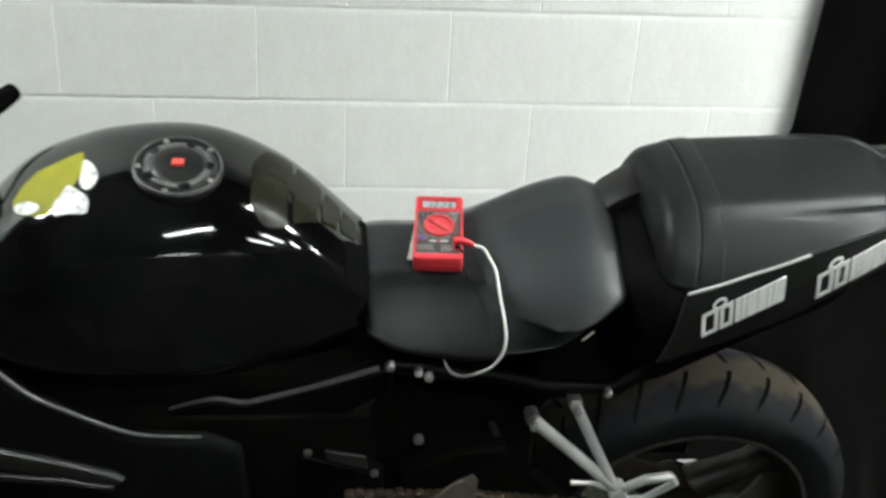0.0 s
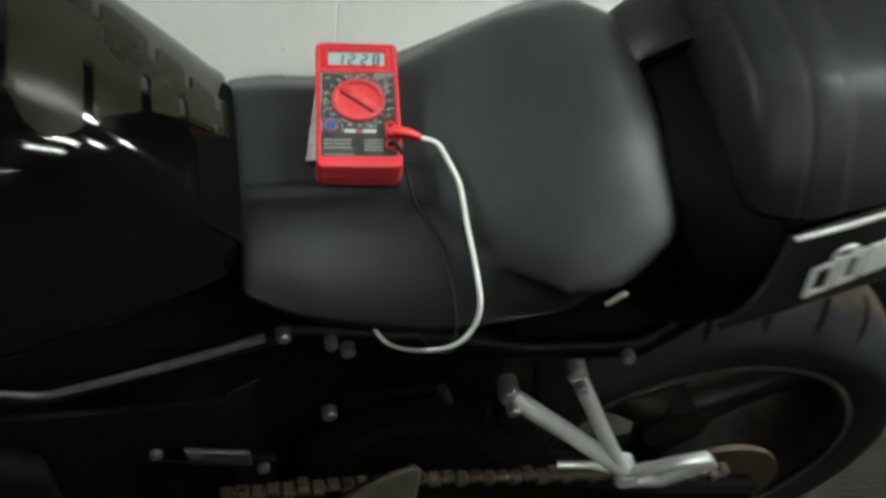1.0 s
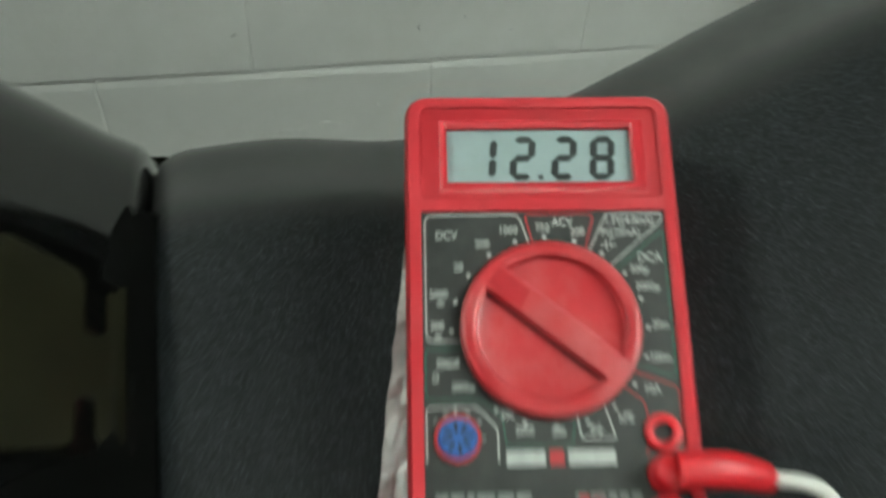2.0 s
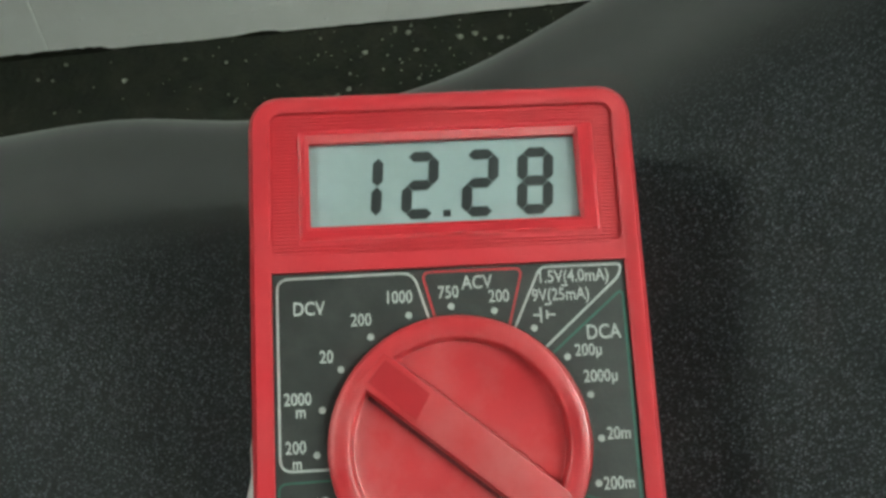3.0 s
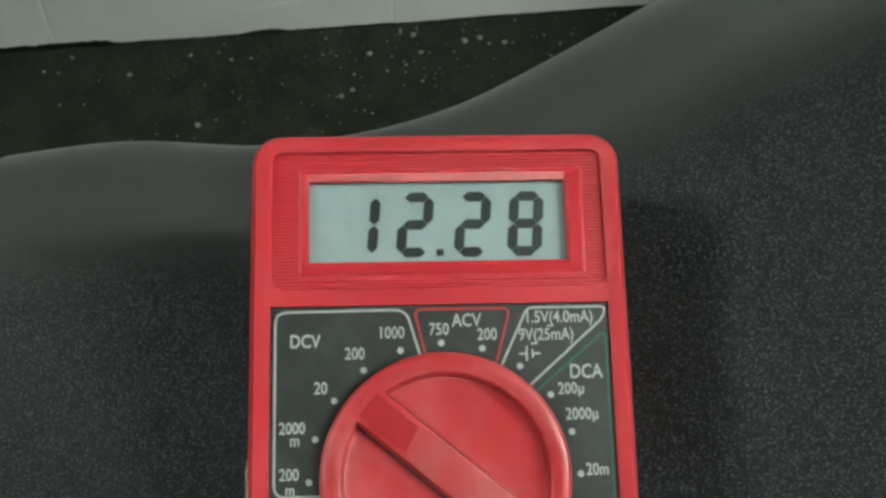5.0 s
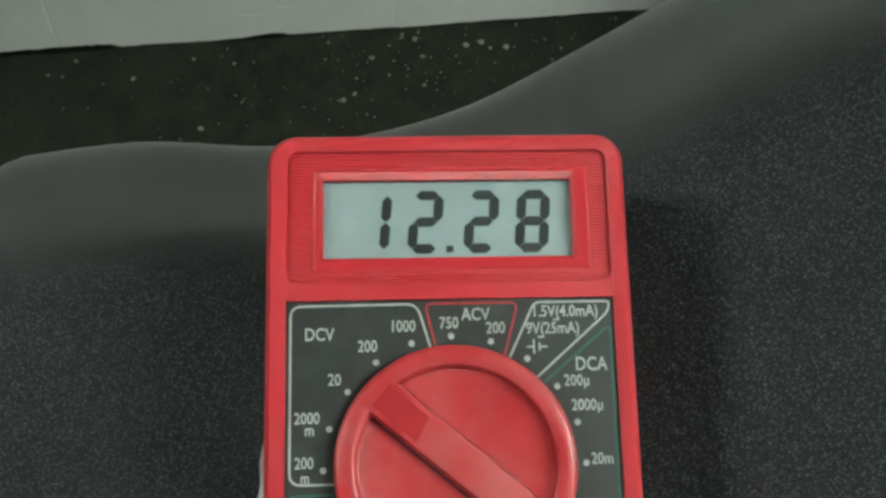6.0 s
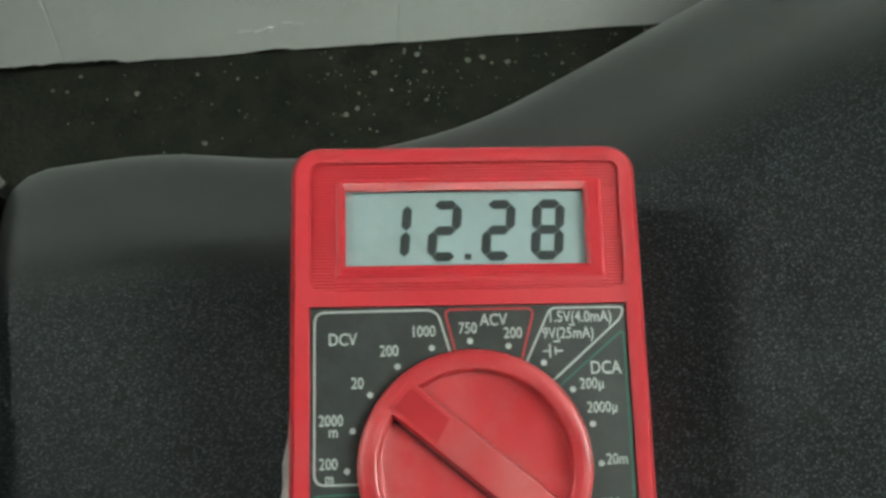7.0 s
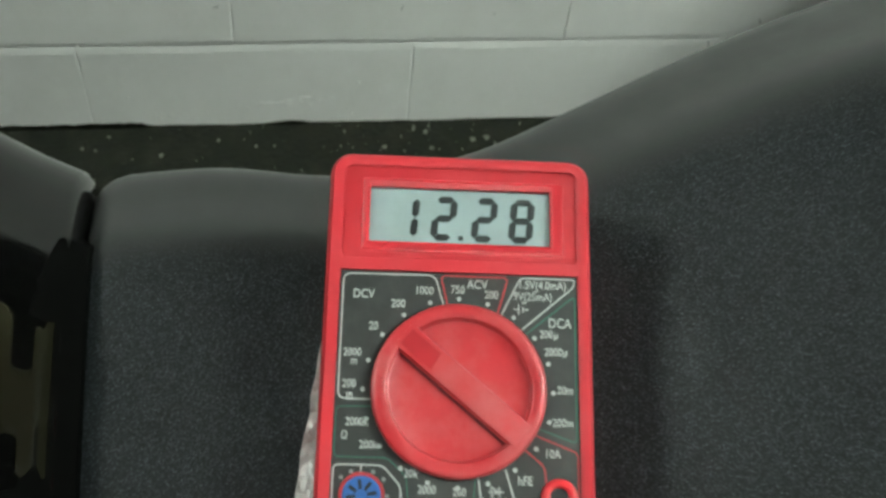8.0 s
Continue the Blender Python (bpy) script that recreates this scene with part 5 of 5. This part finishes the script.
socket = part("transistor_socket", disc((-23.6, -92.0, -1), (0, 0, 1), 4.9, 1.6, 32, 0.5), M_BLUE, meter, "round blue transistor socket")
part("socket_ring", frame_ring((-29.4, -17.8, -97.8, -86.2, 5.7), (-28.5, -18.7, -96.9, -87.1, 4.8), -1, 0.2, 0.2), M_PRINTR, socket, "red ring")
for u, v in ((-28.9, -87.6), (-26.4, -86.0), (-20.9, -86.0), (-18.2, -87.8), (-17.2, -92.0)):
    line([(u - 0.5, v), (u + 0.5, v)], 0.9, M_PRINTD, "small_print")
for k in range(8):
    a = radians(22.5 + 45 * k)
    part("socket_slot", box(-0.45, 0.45, 1.5, 3.9, 0.3, 0.66), M_HOLE, socket, "", 0).matrix_basis = pose(-23.6, -92, 0, 0, 0, 45 * k + 10)
for v in (-91.2, -101.4, -111.0):
    jack = part("jack", frame_ring((21.6, 30.8, v - 4.6, v + 4.6, 4.5), (23.8, 28.6, v - 2.4, v + 2.4, 2.3), -1.5, 0.6, 0.5), M_REDPLUG, meter, "red ringed test lead jack", 50)
    part("jack_hole", disc((26.2, v, -1.4), (0, 0, 1), 2.5, 0.8, 20), M_HOLE, jack, "", 0)


def bars(u0, u1, v0, v1, rows, mat, name):
    bm = bmesh.new()
    step = (v1 - v0) / rows
    rng = random.Random(int(abs(u0 * 7 + v0)))
    for k in range(rows):
        x = u0
        while x < u1 - 1.0:
            w = min(rng.uniform(1.6, 4.6), u1 - x)
            add_box(bm, x, x + w, v0 + step * (k + 0.2), v0 + step * (k + 0.72), H, H + 0.05)
            x += w + 0.7
    return part(name, bm, mat, face, "illegible small print", 0)


part("logo_block", box(-12.0, -2.6, -98.6, -91.9 - 3.2, H, H + 0.05), M_PRINT, face, "white printed block", 0)
part("logo_block", box(2.9, 14.4, -98.6, -91.9 - 3.2, H, H + 0.05), M_PRINT, face, "white printed block", 0)
part("logo_block", box(-1.6, 1.9, -98.6, -95.0, H, H + 0.05), M_PRINTR, face, "red printed block", 0)
bars(-29.2, -6.4, -116.0, -104.2, 3, M_PRINTD, "small_print")
bars(4.2, 20.0, -118.0, -104.5, 4, M_PRINTD, "small_print")
bars(-29.0, -4.0, -122.2, -120.2, 1, M_PRINTD, "small_print")
bars(5.0, 12.0, -108.0, -105.0, 1, M_PRINTR, "small_print")

# red plug with the white lead, and black plug with its thin lead
plug = part("red_plug", tube([(27.5, -101.4, 4.6), (33, -101.2, 4.8), (40, -101.2, 3.2), (46, -101.8, 0.6), (50.5, -102.4, -2.0)], lambda t: 4.6 - 1.6 * max(0, t - 0.45), 16), M_REDPLUG, meter,
            "red plastic test lead plug", 60)
part("plug_collar", disc((26.2, -101.4, 0.2), (0, 0, 1), 4.3, 6.4, 20, 1.2), M_REDPLUG, plug, "", 50)
part("black_plug", tube([(26.2, -111, 0.4), (27.2, -112.4, 5.2), (31.5, -117.0, 5.0), (34.8, -121.0, 1.5)], lambda t: 3.0 - 1.5 * t, 12), M_BLACKWIRE, meter, "black test lead plug", 60)

LEAD = METER @ Vector((50.0, -102.3, -1.8))
BIKE_M = pose(0, -0.7116, 0, 10, 0, 0)


def bike_at(x, y, z):
    return BIKE_M @ Vector((x, y, z))


lead_line = smooth_line([METER @ Vector((46.0, -101.8, 0.6)), LEAD, bike_at(0.0870, -0.052, 0.898), bike_at(0.0950, -0.068, 0.892), bike_at(0.1015, -0.090, 0.886), bike_at(0.104, -0.122, 0.871),
                         bike_at(0.1075, -0.152, 0.856), bike_at(0.1090, -0.179, 0.838), bike_at(0.104, -0.187, 0.814), bike_at(0.091, -0.185, 0.789), bike_at(0.073, -0.170, 0.763), bike_at(0.058, -0.155, 0.745),
                         bike_at(0.044, -0.143, 0.741), bike_at(0.034, -0.134, 0.754), bike_at(0.030, -0.112, 0.767)], 8)
lead = tagged(mesh_ob("test_lead", tube(lead_line, 0.0021, 10), M_CABLE, 60), "white flexible test lead running down over the black seat", "cable")
thin_line = smooth_line([METER @ Vector((34.5, -120.6, 1.8)), bike_at(0.0617, -0.066, 0.8765), bike_at(0.0674, -0.091, 0.8645), bike_at(0.0828, -0.121, 0.850), bike_at(0.090, -0.150, 0.832), bike_at(0.094, -0.176, 0.806),
                         bike_at(0.090, -0.186, 0.780), bike_at(0.075, -0.165, 0.766), bike_at(0.06, -0.12, 0.767)], 8)
tagged(mesh_ob("black_lead", tube(thin_line, 0.0009, 8), M_BLACKWIRE, 60), "thin black test lead hanging from the multimeter", "cable")


def folded_tape():
    """A crumpled fold of silver tape that props up the meter's top end."""
    bm = bmesh.new()
    rng = random.Random(3)
    cols, rows = 10, 14
    def grid(top):
        out = []
        for j in range(rows + 1):
            t = j / rows
            row = []
            for i in range(cols + 1):
                s = i / cols
                u = -44.2 + 8.8 * t + 40 * s + rng.uniform(-0.5, 0.5)
                v = -106 + 78 * t + rng.uniform(-0.4, 0.4)
                w = -28.3 - (0.0 if top else 1.5 + 16.5 * t) + (rng.uniform(-1.7, 0.2))
                row.append(bm.verts.new((u, v, w)))
            out.append(row)
        return out
    a, b = grid(True), grid(False)
    for g in (a, b):
        for r, s in zip(g, g[1:]):
            for k in range(cols):
                bm.faces.new((r[k], r[k + 1], s[k + 1], s[k]))
    for i in range(rows):
        bm.faces.new((a[i][0], a[i + 1][0], b[i + 1][0], b[i][0]))
        bm.faces.new((a[i][cols], a[i + 1][cols], b[i + 1][cols], b[i][cols]))
    for i in (0, rows):
        for k in range(cols):
            bm.faces.new((a[i][k], a[i][k + 1], b[i][k + 1], b[i][k]))
    ob = mesh_ob("folded_tape", bm, M_FOIL, 0)
    ob.matrix_world = METER
    return ob


tagged(folded_tape(), "crumpled fold of silver tape under the red multimeter", "tape")


def base_gap():
    """Ragged dirt over the foot of the painted wall, with a few deeper bites."""
    rng = random.Random(8)
    bm = bmesh.new()
    h, rows = 0.001, []
    bites = [(-0.52, -0.205, 0.007), (-0.055, 0.005, 0.0055), (0.335, 0.352, 0.004), (0.62, 0.75, 0.006)]
    for k in range(630):
        x = -1.2 + 0.004 * k
        h = min(0.0016, max(0.0001, h + rng.uniform(-0.0005, 0.0005)))
        up = h + sum(d * rng.uniform(0.7, 1.0) * min(1.0, (x - a) / 0.03, (b - x) / 0.012) for a, b, d in bites if a < x < b)
        rows.append([Vector((x, 0.0, 0.0)), Vector((x, -0.0014 - 0.25 * up, 0.0)), Vector((x, -0.0012 - 0.1 * up, up * 0.5)), Vector((x, -0.0010, up)), Vector((x, 0.0, up))])
    return mesh_ob("wall_base_dirt", add_loft(bm, rows), M_DIRT, 0)


tagged(base_gap(), "ragged dark dirt along the foot of the painted wall", "dirt", kind="stuff")


def wall_scuffs():
    """Short dark scuffs and hairline chips in the paint."""
    rng = random.Random(23)
    bm = bmesh.new()
    for _ in range(46):
        x, z = rng.uniform(-0.8, 0.95), 0.015 + abs(rng.gauss(0, 0.22))
        a = rng.choice((1.57, 1.4, 0.2, -0.3, 1.8)) + rng.gauss(0, 0.2)
        px, pz, left, right = x, z, [], []
        for k in range(rng.randrange(2, 6)):
            w = rng.uniform(0.0002, 0.0007)
            left.append(bm.verts.new((px - w * math.sin(a), -0.0016, pz + w * math.cos(a))))
            right.append(bm.verts.new((px + w * math.sin(a), -0.0016, pz - w * math.cos(a))))
            s = rng.uniform(0.002, 0.006)
            a += rng.gauss(0, 0.3)
            px, pz = px + s * math.cos(a), pz + s * math.sin(a)
        for i in range(len(left) - 1):
            bm.faces.new((left[i], left[i + 1], right[i + 1], right[i]))
    bmesh.ops.solidify(bm, geom=bm.faces[:], thickness=0.0012)
    return mesh_ob("wall_scuffs", bm, M_SCUFF, 0)


tagged(wall_scuffs(), "thin dark scuffs and chips in the white wall paint", "scuffs", kind="stuff")


def paint_sags():
    """Thick runs of paint along the foot of the wall."""
    rng = random.Random(31)
    bm = bmesh.new()
    for x0, z0, x1, z1, r in ((-0.115, 0.034, 0.060, 0.047, 0.0034), (-0.230, 0.016, -0.130, 0.024, 0.0022), (0.155, 0.030, 0.235, 0.034, 0.0020), (0.29, 0.021, 0.36, 0.026, 0.0018),
                              (-0.42, 0.060, -0.33, 0.064, 0.0022), (0.44, 0.05, 0.53, 0.056, 0.0022)):
        for _ in range(44):
            t = rng.random()
            q = r * (0.3 + 0.9 * math.sin(math.pi * t)) * rng.uniform(0.35, 1.0)
            x, z = x0 + (x1 - x0) * t, z0 + (z1 - z0) * t + rng.gauss(0, 0.0028)
            wide = rng.uniform(1.0, 3.0)
            rings = []
            for f, h in ((1.0, -0.001), (0.96, 0.18), (0.75, 0.55), (0.4, 0.85)):
                rings.append([Vector((x + q * f * wide * math.cos(1.0472 * k), 0.0004 - q * h, z + q * f * math.sin(1.0472 * k) + 0.05 * q * wide * math.cos(1.0472 * k))) for k in range(6)])
            add_loft(bm, rings)
    for _ in range(60):
        x, z, r = rng.uniform(-0.6, 0.9), abs(rng.gauss(0, 0.14)) + 0.006, rng.uniform(0.0006, 0.0017)
        add_disc(bm, (x, 0.0006, z), (0, -1, 0), r * 1.6, 0.0005 + r, 8, r * 0.8)
    for v in bm.verts:
        v.co.y = max(-0.0016, v.co.y * 0.38)
    return mesh_ob("paint_sags", bm, M_BLOCK, 80)


tagged(paint_sags(), "thick runs and blobs of white paint on the block wall", "paint", kind="stuff")


# ---------------------------------------------------------------- the blocks of the wall
BLOCK_L, BLOCK_H, FIRST, START = 0.4133, 0.2066, 0.1468, -0.277
SHAPES = []
for k in range(5):
    rng = random.Random(20 + k)
    bm = bmesh.new()
    hw, hh = BLOCK_L / 2 - 0.0004, BLOCK_H / 2 - 0.0012
    pts_out = [(-hw, -hh), (-hw / 2, -hh), (0, -hh), (hw / 2, -hh), (hw, -hh), (hw, 0), (hw, hh), (hw / 2, hh), (0, hh), (-hw / 2, hh), (-hw, hh), (-hw, 0)]
    wob = [(x + rng.uniform(-0.0003, 0.0003), z + rng.uniform(-0.0005, 0.0005)) for x, z in pts_out]
    def drawn_in(side, upper, lower, y0, y1):
        out = []
        for x, z in wob:
            dx = math.copysign(side, x) * (abs(x) > hw * 0.9)
            dz = (upper if z > 0 else -lower) * (abs(z) > hh * 0.9)
            out.append(Vector((x - dx, rng.uniform(y0, y1) * (0.35 if dx and not dz else 1.0), z - dz)))
        return out
    rings = [[Vector((x, 0.010, z)) for x, z in wob], [Vector((x, 0.0012 if abs(z) > hh * 0.9 else 0.0004, z)) for x, z in wob],
             drawn_in(0.0007, 0.0045, 0.0015, 0.0003, 0.0006), drawn_in(0.0016, 0.0105, 0.0060, -0.0003, 0.0001)]
    add_loft(bm, rings)
    bmesh.ops.recalc_face_normals(bm, faces=bm.faces)
    me = bpy.data.meshes.new("block")
    bm.to_mesh(me)
    bm.free()
    me.materials.append(M_BLOCK)
    SHAPES.append(me)
rng = random.Random(11)
for row in range(-1, 13):
    z = FIRST + BLOCK_H * (row + 0.5)
    shift = START if row % 2 else START + BLOCK_L / 2 - 0.016
    for col in range(-8, 12):
        x = shift + BLOCK_L * (col + 0.5)
        if x - BLOCK_L / 2 < -3.6 or x + BLOCK_L / 2 > 4.6 or z + BLOCK_H / 2 > 2.9:
            continue
        ob = new("block", SHAPES[rng.randrange(5)])
        ob.parent = wall_back
        ob.location = (x, rng.uniform(-0.0004, 0.0001), z)
